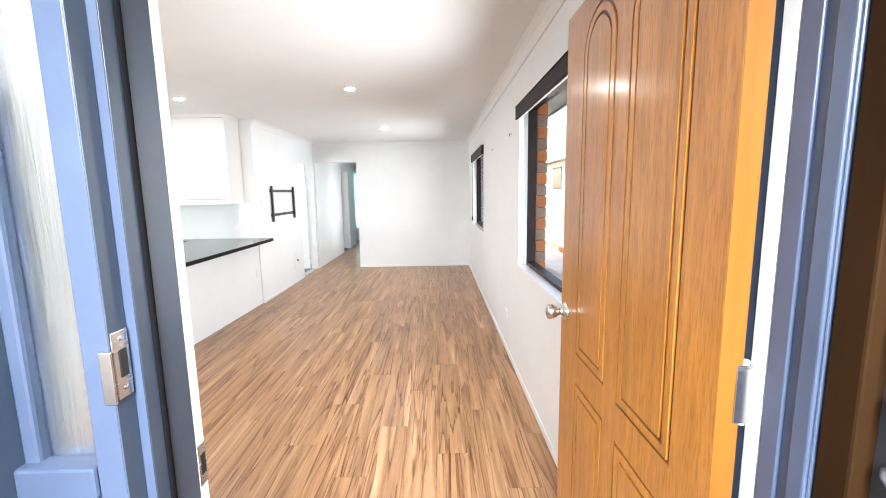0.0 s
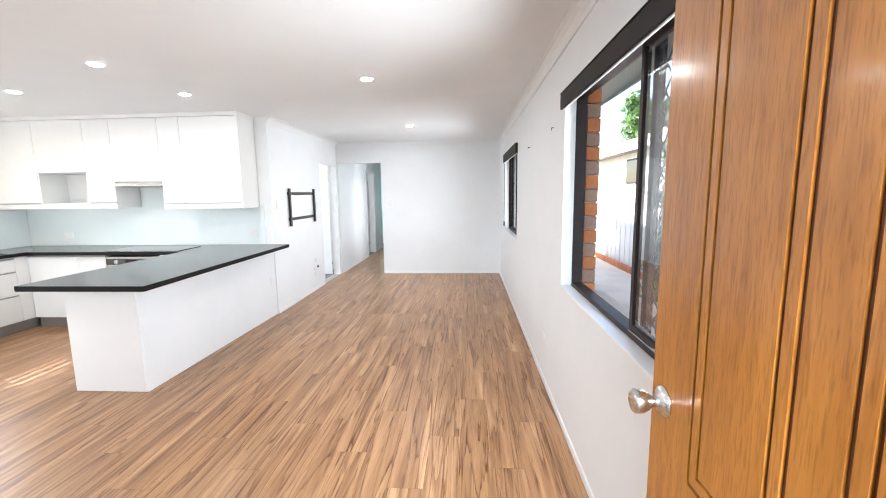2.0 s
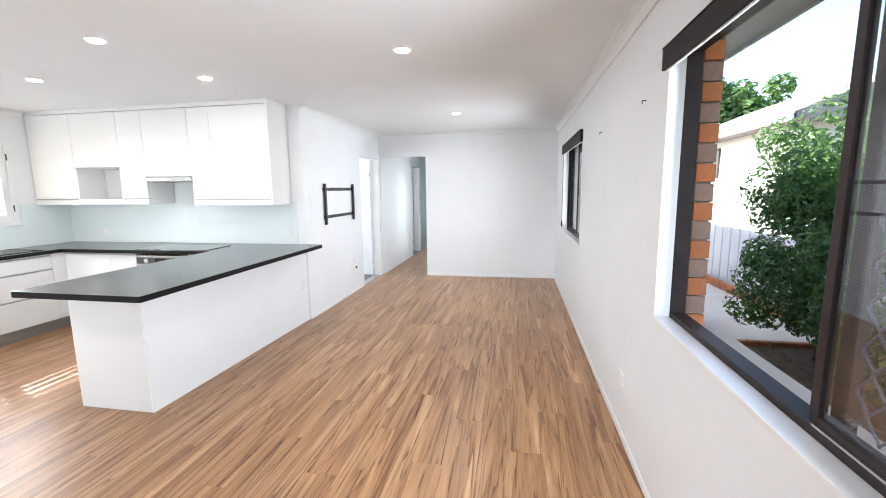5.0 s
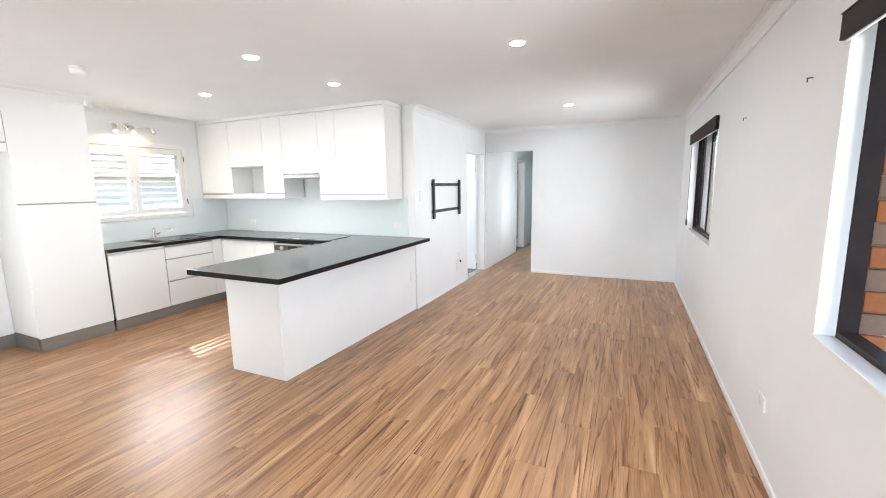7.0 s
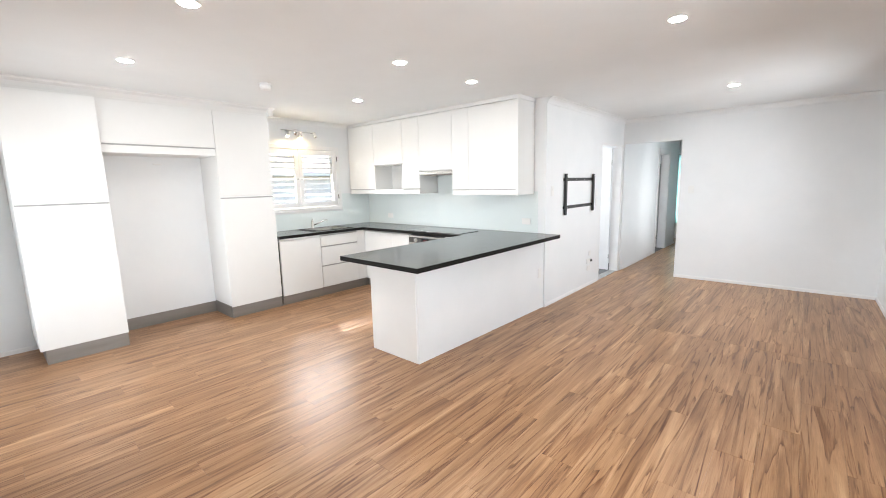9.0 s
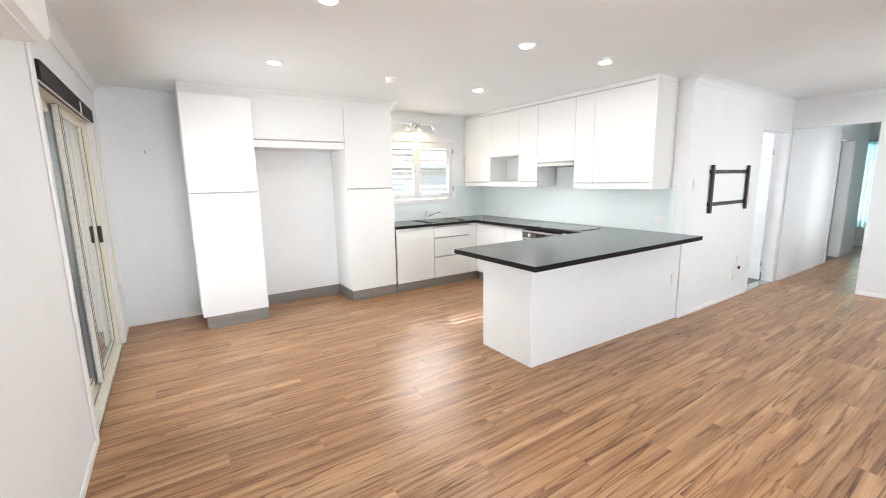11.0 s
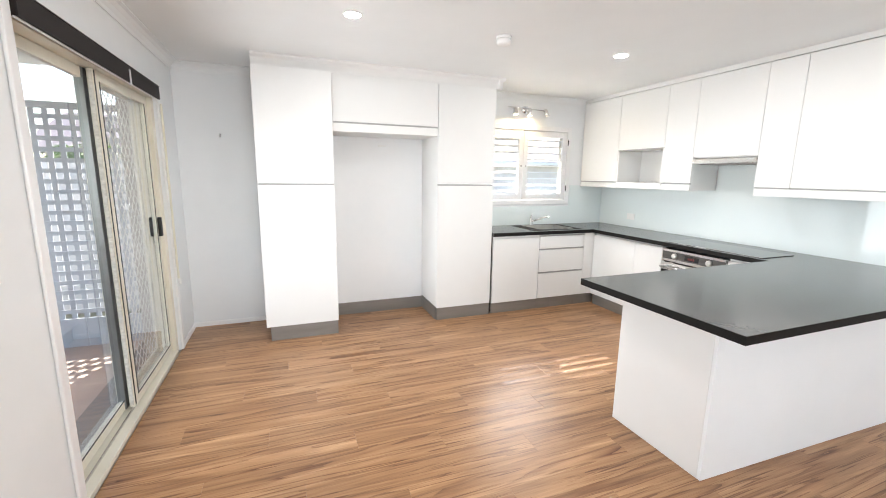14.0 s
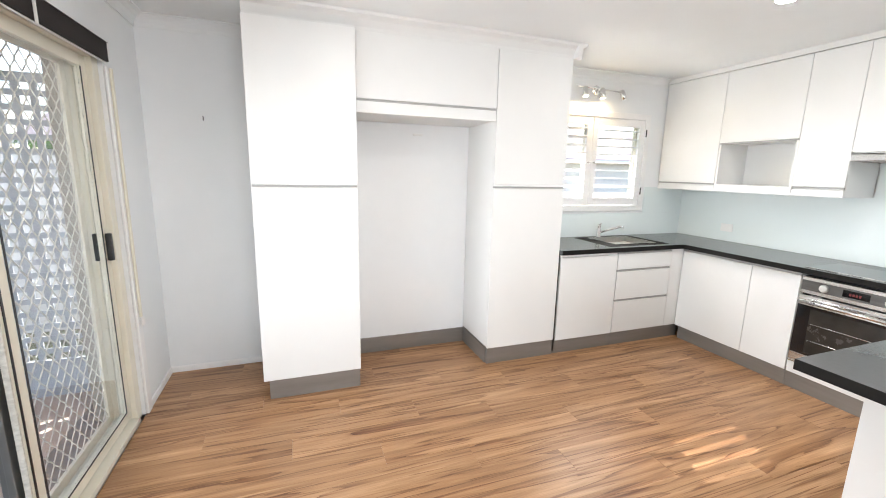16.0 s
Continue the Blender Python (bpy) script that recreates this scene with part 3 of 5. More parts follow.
SCREEN_BROWN = mottled("brown_screen_frame", (0.020, 0.0085, 0.003), (0.030, 0.014, 0.005), 0.6, scale=(8, 8, 3), spec=0.06)
GRILLE = mottled("silver_grille", (0.11, 0.11, 0.15), (0.17, 0.17, 0.21), 0.35, 0.4, scale=(20, 20, 20))
DARK_GRILLE = mottled("dark_grille", (0.10, 0.10, 0.11), (0.15, 0.15, 0.16), 0.4, 0.4, scale=(20, 20, 20))
_sd = thing("screen_door", (0.53, 0.05, 0.01), "dark brown security screen door folded back outside the entry", "screen door")
part("frame", boxes((0.468, 0.505, 0.545, 0.592, 0.01, 2.05), (0.468, 0.505, -0.26, -0.20, 0.01, 2.05), (0.468, 0.505, -0.20, 0.545, 1.98, 2.05), (0.468, 0.505, -0.20, 0.545, 0.01, 0.13), bevel=0.004), SCREEN_BROWN, _sd)
_bm = bmesh.new()
part("grille", grille(_bm, "x", 0.487, -0.20, 0.545, 0.13, 1.98), DARK_GRILLE, _sd)
FLY = mottled("fly_wire", (0.03, 0.03, 0.035), (0.045, 0.045, 0.05), 0.6, scale=(30, 30, 30))
part("fly_wire", boxes((0.496, 0.498, -0.205, 0.55, 0.12, 1.985)), FLY, _sd)


# ---- sliding windows in the side wall ----
def side_window(name, w, mull, label, mesh, slid=False):
    y0, y1, z0, z1 = w
    d = thing(name, (0.66, (y0 + y1) / 2, z0), label, "window", kind="structure")
    part("window_sill", boxes((XR - 0.008, 0.655, y0 - 0.0, y1 + 0.0, z0 - 0.004, z0 + 0.012), bevel=0.003), TRIM, d)
    for a, b in ((y0 + 0.0005, y0 + 0.012), (y1 - 0.012, y1 - 0.0005)):
        part("reveal", boxes((XR - 0.002, 0.655, a, b, z0 + 0.0125, z1)), TRIM, d)
    f0, f1, s, sj = 0.656, 0.722, 0.034, 0.014
    part("window_frame", boxes((f0, f1, y0, y0 + s, z0, z1), (f0, f1, y1 - sj, y1, z0, z1), (f0, f1, y0 + s, y1 - sj, z0, z0 + s), (f0, f1, y0 + s, y1 - sj, z1 - sj, z1), bevel=0.003), BRONZE, d)
    for a, b, x in ((y0 + s + 0.02, mull + 0.05, 0.700) if slid else (mull, y1 - sj, 0.700), (y0 + s, mull + 0.03, 0.678)):
        t = 0.030
        sash = part("sash", boxes((x - 0.009, x + 0.009, a, a + t, z0 + s, z1 - sj), (x - 0.009, x + 0.009, b - t, b, z0 + s, z1 - sj), (x - 0.009, x + 0.009, a + t, b - t, z0 + s, z0 + s + 0.022), (x - 0.009, x + 0.009, a + t, b - t, z1 - sj - 0.022, z1 - sj), bevel=0.002), BRONZE, d)
        p = part("pane", boxes((x - 0.002, x + 0.002, a + t, b - t, z0 + s + 0.022, z1 - sj - 0.022)), GLASS, sash)
        p.visible_shadow = False
    part("track", boxes((0.657, 0.6685, y0 + s, mull, z0 + s + 0.0005, z0 + s + 0.006)), STEEL, d, "bright aluminium sill track")
    if mesh:
        bm = bmesh.new()
        part("grille", grille(bm, "x", 0.738, y0 + 0.04, mull + 0.02, z0 + 0.04, z1 - 0.04, w=0.076, h=0.100, r=0.0036), GRILLE, d, "dark silver diamond security grille")
        part("screen_frame", boxes((0.724, 0.752, mull - 0.012, mull + 0.036, z0 + 0.012, z1), (0.724, 0.752, y0, y0 + 0.04, z0 + 0.012, z1), bevel=0.002), BRONZE, d)
    return d


side_window("window_1", WIN1, 2.32, "dark bronze aluminium sliding window slid open above a white sill", True, True)
side_window("window_2", WIN2, 6.50, "dark bronze aluminium sliding window at the far end", True)


def blind(name, axis, at, side, a0, a1, z0, z1, label):
    d = thing(name, (at if axis == "x" else (a0 + a1) / 2, (a0 + a1) / 2 if axis == "x" else at, z0), label, "roller blind")
    t0, t1 = at + side * 0.001, at + side * 0.030

    def bx(lo, hi, p, q, r, s, bevel=0.002):
        return boxes((lo, hi, p, q, r, s) if axis == "x" else (p, q, lo, hi, r, s), bevel=bevel)

    part("fascia", bx(t0, t1, a0, a1, z0 + 0.012, z1 - 0.006), BLIND, d)
    part("top_cover", bx(t0, t1 + side * 0.004, a0 - 0.002, a1 + 0.002, z1 - 0.005, z1), BRONZE, d)
    part("bottom_rail", bx(t0 + side * 0.010, t1 - side * 0.012, a0 + 0.003, a1 - 0.003, z0 + 0.004, z0 + 0.0115, 0.001), TRIM, d, "pale aluminium bottom rail")
    return d


blind("roller_blind", "x", XR, -1, 1.43, 3.285, 2.005, 2.112, "dark brown roller blind rolled up over the window")
blind("roller_blind", "x", XR, -1, 5.67, 7.37, 1.965, 2.10, "dark brown roller blind rolled up over the far window")
_sb = blind("roller_blind", "y", YF, 1, -5.16, -3.33, 2.035, 2.145, "dark brown roller blind rolled up over the sliding door")
part("bracket", boxes((-5.205, -5.165, YF + 0.001, YF + 0.022, 2.09, 2.15), bevel=0.003), PLASTIC, _sb)
part("bracket", boxes((-4.50, -4.485, YF + 0.031, YF + 0.038, 2.03, 2.12), bevel=0.002), PLASTIC, _sb)
_c = thing("blind_wand", (0.575, 7.28, 0.98), "black blind chain weight hanging beside the far window", "blind cord")
_bm = bmesh.new()
rod(_bm, (0.575, 7.28, 1.05), (0.575, 7.28, 1.962), 0.0035, sides=8)
rod(_bm, (0.575, 7.28, 0.97), (0.575, 7.28, 1.05), 0.011, sides=10)
part("chain", _bm, BLACK_PLASTIC, _c)
for _y, _z in ((3.594, 1.955), (4.70, 1.94)):
    _h = thing("wall_hook", (XR, _y, _z), "small dark screw hook in the white wall", "hook", group="hooks by the windows")
    _bm = bmesh.new()
    rod(_bm, (XR - 0.0005, _y, _z), (XR - 0.02, _y, _z), 0.0025, sides=8)
    rod(_bm, (XR - 0.02, _y, _z), (XR - 0.02, _y - 0.004, _z - 0.018), 0.0025, sides=8)
    part("shank", _bm, BLACK_STEEL, _h)
_h = thing("wall_hook", (XW, 1.075, 1.849), "small dark screw hook in the white wall beside the sliding door", "hook")
_bm = bmesh.new()
rod(_bm, (XW + 0.0005, 1.075, 1.85), (XW + 0.02, 1.075, 1.85), 0.003, sides=8)
rod(_bm, (XW + 0.02, 1.075, 1.855), (XW + 0.02, 1.075, 1.825), 0.003, sides=8)
part("shank", _bm, BLACK_STEEL, _h)


# ---- sliding door to the patio ----
sl = thing("door_2", (-4.24, 0.62, 0.0), "cream aluminium sliding glass door with a diamond grille screen", "sliding door", kind="structure")
part("outer_frame", boxes((-5.158, -5.085, 0.56, 0.70, 0.0, 2.10), (-3.375, -3.322, 0.56, 0.70, 0.0, 2.10), (-5.085, -3.375, 0.56, 0.70, 2.05, 2.10), (-5.085, -3.375, 0.53, 0.715, -0.03, 0.028), bevel=0.004), CREAM, sl)
part("track", boxes((-5.085, -3.375, 0.655, 0.662, 0.028, 0.040), (-5.085, -3.375, 0.605, 0.612, 0.028, 0.040)), STEEL, sl)
part("casing", boxes((-5.225, -5.159, 0.7205, 0.738, 0.0, 2.03), bevel=0.006), TRIM, sl, "white painted casing beside the door")
part("jamb_cover", boxes((-3.322, -3.262, 0.7205, 0.736, 0.0, 2.24), bevel=0.006), TRIM, sl)


def slider_leaf(name, x0, x1, y, stile, mat, label, seal):
    leaf = part(name, boxes((x0, x0 + stile, y - 0.016, y + 0.016, 0.042, 2.048), (x1 - stile, x1, y - 0.016, y + 0.016, 0.042, 2.048), (x0 + stile, x1 - stile, y - 0.016, y + 0.016, 0.042, 0.10), (x0 + stile, x1 - stile, y - 0.016, y + 0.016, 1.99, 2.048), bevel=0.003), mat, sl, label)
    p = part("pane", boxes((x0 + stile, x1 - stile, y - 0.003, y + 0.003, 0.10, 1.99)), GLASS, leaf)
    p.visible_shadow = False
    if seal:
        part("seal", boxes((x0 + stile, x0 + stile + 0.010, y + 0.0165, y + 0.0185, 0.10, 1.99), (x1 - stile - 0.010, x1 - stile, y + 0.0165, y + 0.0185, 0.10, 1.99), (x0 + stile + 0.010, x1 - stile - 0.010, y + 0.0165, y + 0.0185, 0.10, 0.108)), BLACK_PLASTIC, leaf, "black rubber glazing seal")
    return leaf


_door = slider_leaf("sliding_leaf", -5.083, -4.165, 0.658, 0.062, CREAM, "cream framed glass leaf", True)
_fixed = slider_leaf("fixed_leaf", -4.245, -3.378, 0.608, 0.060, CREAM, "cream framed fixed glass leaf", True)
for _y, _s in ((0.674, 1), (0.642, -1)):
    part("handle", boxes((-5.062, -5.036, _y, _y + _s * 0.028, 1.00, 1.15), bevel=0.006), BLACK_PLASTIC, _door, "black pull handle")
GREY_STILE = mottled("mottled_grey_aluminium", (0.16, 0.165, 0.165), (0.27, 0.275, 0.27), 0.3, 0.7, scale=(4, 4, 1.5), fine=60, bump=0.08, dist=0.001)
part("meeting_stile", boxes((-4.214, -4.146, 0.588, 0.632, 0.043, 2.047), bevel=0.003), GREY_STILE, sl, "mottled grey aluminium meeting stile")
# black strip drawn where the gap beside the draught strip is in shade
part("seal", boxes((-4.176, -4.1655, 0.6745, 0.677, 0.06, 2.04)), BLACK_PLASTIC, sl, "black strip standing in for the dark gap at the leaf's edge")
BRUSH = mottled("fuzzy_draught_strip", (0.55, 0.53, 0.48), (0.80, 0.78, 0.72), 0.9, scale=(30, 30, 60))
part("draught_strip", boxes((-4.164, -4.155, 0.648, 0.668, 0.06, 2.04), bevel=0.003), BRUSH, sl, "pale fuzzy draught strip")
part("screen_frame", boxes((-5.083, -5.03, 0.565, 0.583, 0.04, 2.045), (-4.25, -4.20, 0.565, 0.583, 0.04, 2.045), (-5.03, -4.25, 0.565, 0.583, 0.04, 0.09), (-5.03, -4.25, 0.565, 0.583, 1.995, 2.045), bevel=0.002), CREAM, sl)
CREAM_GRILLE = mottled("cream_grille", (0.60, 0.58, 0.54), (0.70, 0.68, 0.62), 0.4, scale=(20, 20, 20))
_bm = bmesh.new()
part("grille", grille(_bm, "y", 0.574, -5.03, -4.25, 0.09, 1.995, w=0.08, h=0.10, r=0.0032), CREAM_GRILLE, sl, "cream diamond security grille")
_c = thing("blind_wand", (-5.19, 0.75, 0.5), "white blind cord guide fixed beside the sliding door", "blind cord")
_bm = boxes((-5.200, -5.176, 0.7385, 0.752, 0.62, 2.02), bevel=0.004)
part("guide", _bm, CREAM, _c)
part("toggle", lathe(bmesh.new(), (-5.188, 0.752, 0.565), (0, 0, 1), [(0.004, 0), (0.012, 0.012), (0.012, 0.04), (0.004, 0.055)], 12), PLASTIC, _c)


# ---- kitchen cabinets ----
FX = -5.14                               # front plane of the tall units and the window run
FY = 5.02                                # front plane of the back run
UY = 5.228                               # front plane of the wall cabinets


def door_x(name, parent, y0, y1, z0, z1, front=FX, pull=""):
    """A flat door in the plane x = front, 18 mm thick; pull: top or bottom edge with a recessed finger channel."""
    g = 0.0011
    ob = part(name, boxes((front - 0.018, front, y0 + g, y1 - g, z0 + g, z1 - g), bevel=0.0016), LACQUER, parent)
    if pull:
        z = z1 if pull == "top" else z0
        s = 1 if pull == "top" else -1
        part("finger_pull", boxes((front - 0.026, front - 0.004, y0 + 0.004, y1 - 0.004, z + s * 0.001, z + s * 0.014)), GAP, ob, "grey recessed finger channel")
    return ob


def door_y(name, parent, x0, x1, z0, z1, front, pull=""):
    g = 0.0006
    ob = part(name, boxes((x0 + g, x1 - g, front, front + 0.018, z0 + g, z1 - g), bevel=0.0016), LACQUER, parent)
    if pull:
        z = z1 if pull == "top" else z0
        s = 1 if pull == "top" else -1
        part("finger_pull", boxes((x0 + 0.004, x1 - 0.004, front + 0.004, front + 0.026, z + s * 0.001, z + s * 0.014)), GAP, ob, "grey recessed finger channel")
    return ob


def pantry(y0, y1, label, kick_in, group, FX=FX):
    d = thing("pantry_cabinet", ((XW + FX) / 2, (y0 + y1) / 2, 0.0), label, "cabinet", group=group)
    part("carcass", boxes((XW + 0.002, FX - 0.0205, y0, y1, 0.14, 2.36), bevel=0.001), LACQUER, d)
    door_x("upper_door", d, y0, y1, 1.428, 2.362, FX)
    door_x("lower_door", d, y0, y1, 0.130, 1.400, FX, pull="top")
    part("handle_channel", boxes((FX - 0.0203, FX - 0.006, y0 + 0.012, y1 - 0.006, 1.4155, 1.4275)), TRIM, d)
    part("kickboard", boxes((XW + 0.05, FX - 0.004, y0 + kick_in, y1 - 0.006, 0.0, 0.139)), KICK, d, "brushed grey metal kickboard")
    return d


pantry(1.400, 2.034, "tall glossy white pantry cabinet with two doors and grey kickboard", 0.035, "tall cabinets round the fridge space", FX=-5.104)
pantry(3.034, 3.655, "tall glossy white pantry cabinet beside the bench", 0.004, "tall cabinets round the fridge space")
_d = thing("overhead_cabinet", (-5.43, 2.535, 1.87), "white overhead cabinet with one lift door above the empty fridge space", "cabinet")
part("carcass", boxes((XW + 0.002, FX - 0.0205, 2.038, 3.032, 1.880, 2.36), bevel=0.001), LACQUER, _d)
door_x("lift_door", _d, 2.038, 3.032, 1.963, 2.362, pull="bottom")
part("pelmet", boxes((FX - 0.020, FX - 0.001, 2.039, 3.031, 1.876, 1.948), bevel=0.001), LACQUER, _d)
_d = thing("recess_back_panel", (-5.66, 2.535, 0.0), "white painted back panel of the empty fridge recess with grey plinth", "panel")
part("panel", boxes((XW + 0.002, -5.64, 2.038, 3.032, 0.128, 1.879)), WHITE_WALL, _d)
part("kickboard", boxes((XW + 0.002, -5.628, 2.038, 3.032, 0.0, 0.127)), KICK, _d, "brushed grey metal kickboard")
part("side_kickboard", boxes((-5.627, FX - 0.03, 3.0295, 3.0335, 0.0, 0.127)), KICK, _d)
part("clip", boxes((-5.639, -5.625, 2.55, 2.63, 1.79, 1.806), bevel=0.002), PLASTIC, _d)
# bulkhead above the tall units, with its crown moulding
structure("bulkhead", boxes((XW, FX - 0.022, 1.402, 3.653, 2.364, H)), WHITE_WALL, "white bulkhead above the tall cabinets", "bulkhead")
_crown = [(0.0005, 2.362), (0.012, 2.362), (0.018, 2.385), (0.040, 2.425), (0.072, 2.442), (0.078, 2.459), (0.0005, 2.459)]
structure("trim", strip(_crown, "y", 1.402, 3.73, FX - 0.022, 1), LACQUER, "white crown moulding over the tall cabinets", "cornice")
structure("trim", strip(_crown, "x", XW, FX + 0.056, 3.653, 1), LACQUER, "white crown moulding over the tall cabinets", "cornice")

# window run: dishwasher panel, drawers, corner
_d = thing("dishwasher_cabinet", (-5.43, 3.95, 0.0), "white panel fronted dishwasher cabinet under the bench", "cabinet")
part("carcass", boxes((XW + 0.002, FX - 0.0205, 3.675, 4.264, 0.14, 0.86)), LACQUER, _d)
door_x("door", _d, 3.678, 4.262, 0.118, 0.838)
part("rail", boxes((FX - 0.030, FX - 0.010, 3.678, 4.262, 0.842, 0.8625)), PLASTIC, _d)
# black box in place of the shade inside the narrow side gap
part("side_gap_shade", boxes((FX - 0.09, FX - 0.012, 3.6565, 3.6735, 0.02, 0.862)), BLACK_PLASTIC, _d, "black filler standing in for the shaded gap beside the dishwasher")
part("kickboard", boxes((XW + 0.05, FX - 0.012, 3.656, 4.264, 0.0, 0.117)), KICK, _d, "brushed grey metal kickboard")
_d = thing("drawer_cabinet", (-5.43, 4.58, 0.0), "white three drawer kitchen cabinet with grey finger pulls", "cabinet")
part("carcass", boxes((XW + 0.002, FX - 0.0205, 4.268, 4.905, 0.14, 0.86)), LACQUER, _d)
for _z0, _z1 in ((0.700, 0.838), (0.428, 0.682), (0.120, 0.410)):
    door_x("drawer", _d, 4.268, 4.885, _z0, _z1, pull="top")
part("filler", boxes((FX - 0.019, FX - 0.002, 4.887, 5.035, 0.12, 0.858), bevel=0.001), LACQUER, _d)
part("kickboard", boxes((XW + 0.05, FX - 0.012, 4.266, 5.07, 0.0, 0.119)), KICK, _d, "brushed grey metal kickboard")

# back run: corner doors, oven, end filler
_d = thing("corner_cabinet", (-4.65, 5.3, 0.0), "white two door corner cabinet beside the oven", "cabinet")
part("carcass", boxes((-5.10, -4.180, FY + 0.0205, YK - 0.002, 0.14, 0.86)), LACQUER, _d)
door_y("door", _d, -5.135, -4.520, 0.120, 0.838, FY)
door_y("door", _d, -4.518, -4.182, 0.120, 0.838, FY)
part("finger_channel", boxes((-5.10, -4.182, FY + 0.006, FY + 0.020, 0.8395, 0.862)), GAP, _d, "grey recessed finger channel")
part("kickboard", boxes((-5.10, -4.180, FY + 0.014, FY + 0.05, 0.0, 0.118)), KICK, _d, "brushed grey metal kickboard")
_d = thing("oven", (-3.86, 5.3, 0.19), "stainless steel built-in oven with black glass door", "oven")
OX0, OX1 = -4.172, -3.548
OVEN_GLASS = material("black_oven_glass", (0.008, 0.008, 0.009), 0.06)
part("body", boxes((OX0 + 0.004, OX1 - 0.004, FY + 0.022, YK - 0.03, 0.20, 0.845)), BLACK_STEEL, _d)
_cp = part("control_panel", boxes((OX0, OX1, FY - 0.004, FY + 0.0215, 0.722, 0.842), bevel=0.003), STEEL, _d)
DARK_STEEL = mottled("dark_brushed_steel", (0.10, 0.096, 0.092), (0.15, 0.145, 0.14), 0.3, 0.7, scale=(3, 3, 40), fine=30, bump=0.04, dist=0.0005)
part("panel_strip", boxes((OX0 + 0.004, OX1 - 0.004, FY - 0.0050, FY - 0.0042, 0.748, 0.818)), DARK_STEEL, _cp, "dark brushed control strip")
part("display", boxes((-3.935, -3.795, FY - 0.0060, FY - 0.0051, 0.760, 0.806)), OVEN_GLASS, _cp)
RED = material("red_display_digits", (0.11, 0.010, 0.010), 0.5)
RED.node_tree.nodes["Principled BSDF"].inputs["Emission Color"].default_value = (1, 0.05, 0.05, 1)
RED.node_tree.nodes["Principled BSDF"].inputs["Emission Strength"].default_value = 0.01
part("digit_bar", boxes(*[(-3.90 + i * 0.017, -3.889 + i * 0.017, FY - 0.0068, FY - 0.0061, 0.772, 0.789) for i in range(4)]), RED, _cp, "glowing red clock digits")
KNOB = material("satin_oven_knob", (0.62, 0.62, 0.6), 0.3, 0.6)
for _x in (-4.035, -3.695):
    part("knob", lathe(bmesh.new(), (_x, FY - 0.004, 0.782), (0, -1, 0), [(0.026, 0), (0.026, 0.014), (0.022, 0.022), (0.014, 0.024)]), KNOB, _cp)
_od = part("door", boxes((OX0, OX1, FY - 0.006, FY + 0.0215, 0.205, 0.712), bevel=0.003), STEEL, _d)
_ow = part("window", boxes((OX0 + 0.003, OX1 - 0.003, FY - 0.0085, FY - 0.0063, 0.282, 0.640), bevel=0.0008), OVEN_GLASS, _od, "black glass oven window")
OVEN_INSIDE = mottled("dim_oven_inside", (0.016, 0.014, 0.012), (0.030, 0.026, 0.022), 0.25, scale=(6, 6, 6))
part("inner_pane", boxes((OX0 + 0.085, OX1 - 0.085, FY - 0.0096, FY - 0.0086, 0.300, 0.622), bevel=0.0004), OVEN_INSIDE, _ow, "dim brown view into the oven")
for _z in (0.395, 0.515):
    part("rack_bar", rod(bmesh.new(), (OX0 + 0.095, FY - 0.0105, _z), (OX1 - 0.095, FY - 0.0105, _z), 0.0022, sides=6), STEEL, _ow)
_bm = bmesh.new()
rod(_bm, (OX0 + 0.02, FY - 0.045, 0.672), (OX1 - 0.02, FY - 0.045, 0.672), 0.0125, sides=16)
for _x in (OX0 + 0.06, OX1 - 0.06):
    rod(_bm, (_x, FY - 0.0065, 0.672), (_x, FY - 0.045, 0.672), 0.008, sides=12)
part("handle", _bm, STEEL, _od, "tubular stainless handle")
_d = thing("oven_surround", (-3.86, 5.3, 0.0), "white lower panel and kickboard beneath the oven", "cabinet")
part("lower_panel", boxes((OX0, OX1, FY, FY + 0.018, 0.120, 0.202), bevel=0.001), LACQUER, _d)
part("kickboard", boxes((-4.178, -3.125, FY + 0.014, FY + 0.05, 0.0, 0.118)), KICK, _d, "brushed grey metal kickboard")
_d = thing("filler_cabinet", (-3.33, 5.3, 0.0), "narrow white cabinet between the oven and peninsula", "cabinet")
part("carcass", boxes((-3.54, -3.125, FY + 0.0205, YK - 0.002, 0.14, 0.86)), LACQUER, _d)
door_y("door", _d, -3.542, -3.124, 0.120, 0.838, FY)

# peninsula
_d = thing("peninsula_cabinet", (-2.82, 4.5, 0.0), "white panelled kitchen peninsula base with a square end", "kitchen island")
part("end_panel", boxes((-3.118, -2.5405, 3.496, 3.516, 0.001, 0.8635), bevel=0.0015), LACQUER, _d)
_bm = boxes((-2.540, -2.520, 3.497, YK - 0.002, 0.001, 0.8635), bevel=0.0015)
for _v in _bm.verts:
    _v.co.x += 0.052 * (_v.co.y - 3.497) / (YK - 3.497)
part("front_panel", _bm, WHITE_WALL, _d)
part("back_panel", boxes((-3.117, -3.097, 3.5165, FY + 0.02, 0.12, 0.8635), bevel=0.0015), LACQUER, _d)
part("carcass", boxes((-3.0965, -2.541, 3.5165, YK - 0.003, 0.10, 0.862)), LACQUER, _d)
part("kickboard", boxes((-3.09, -3.07, 3.517, FY, 0.0, 0.0995)), KICK, _d)


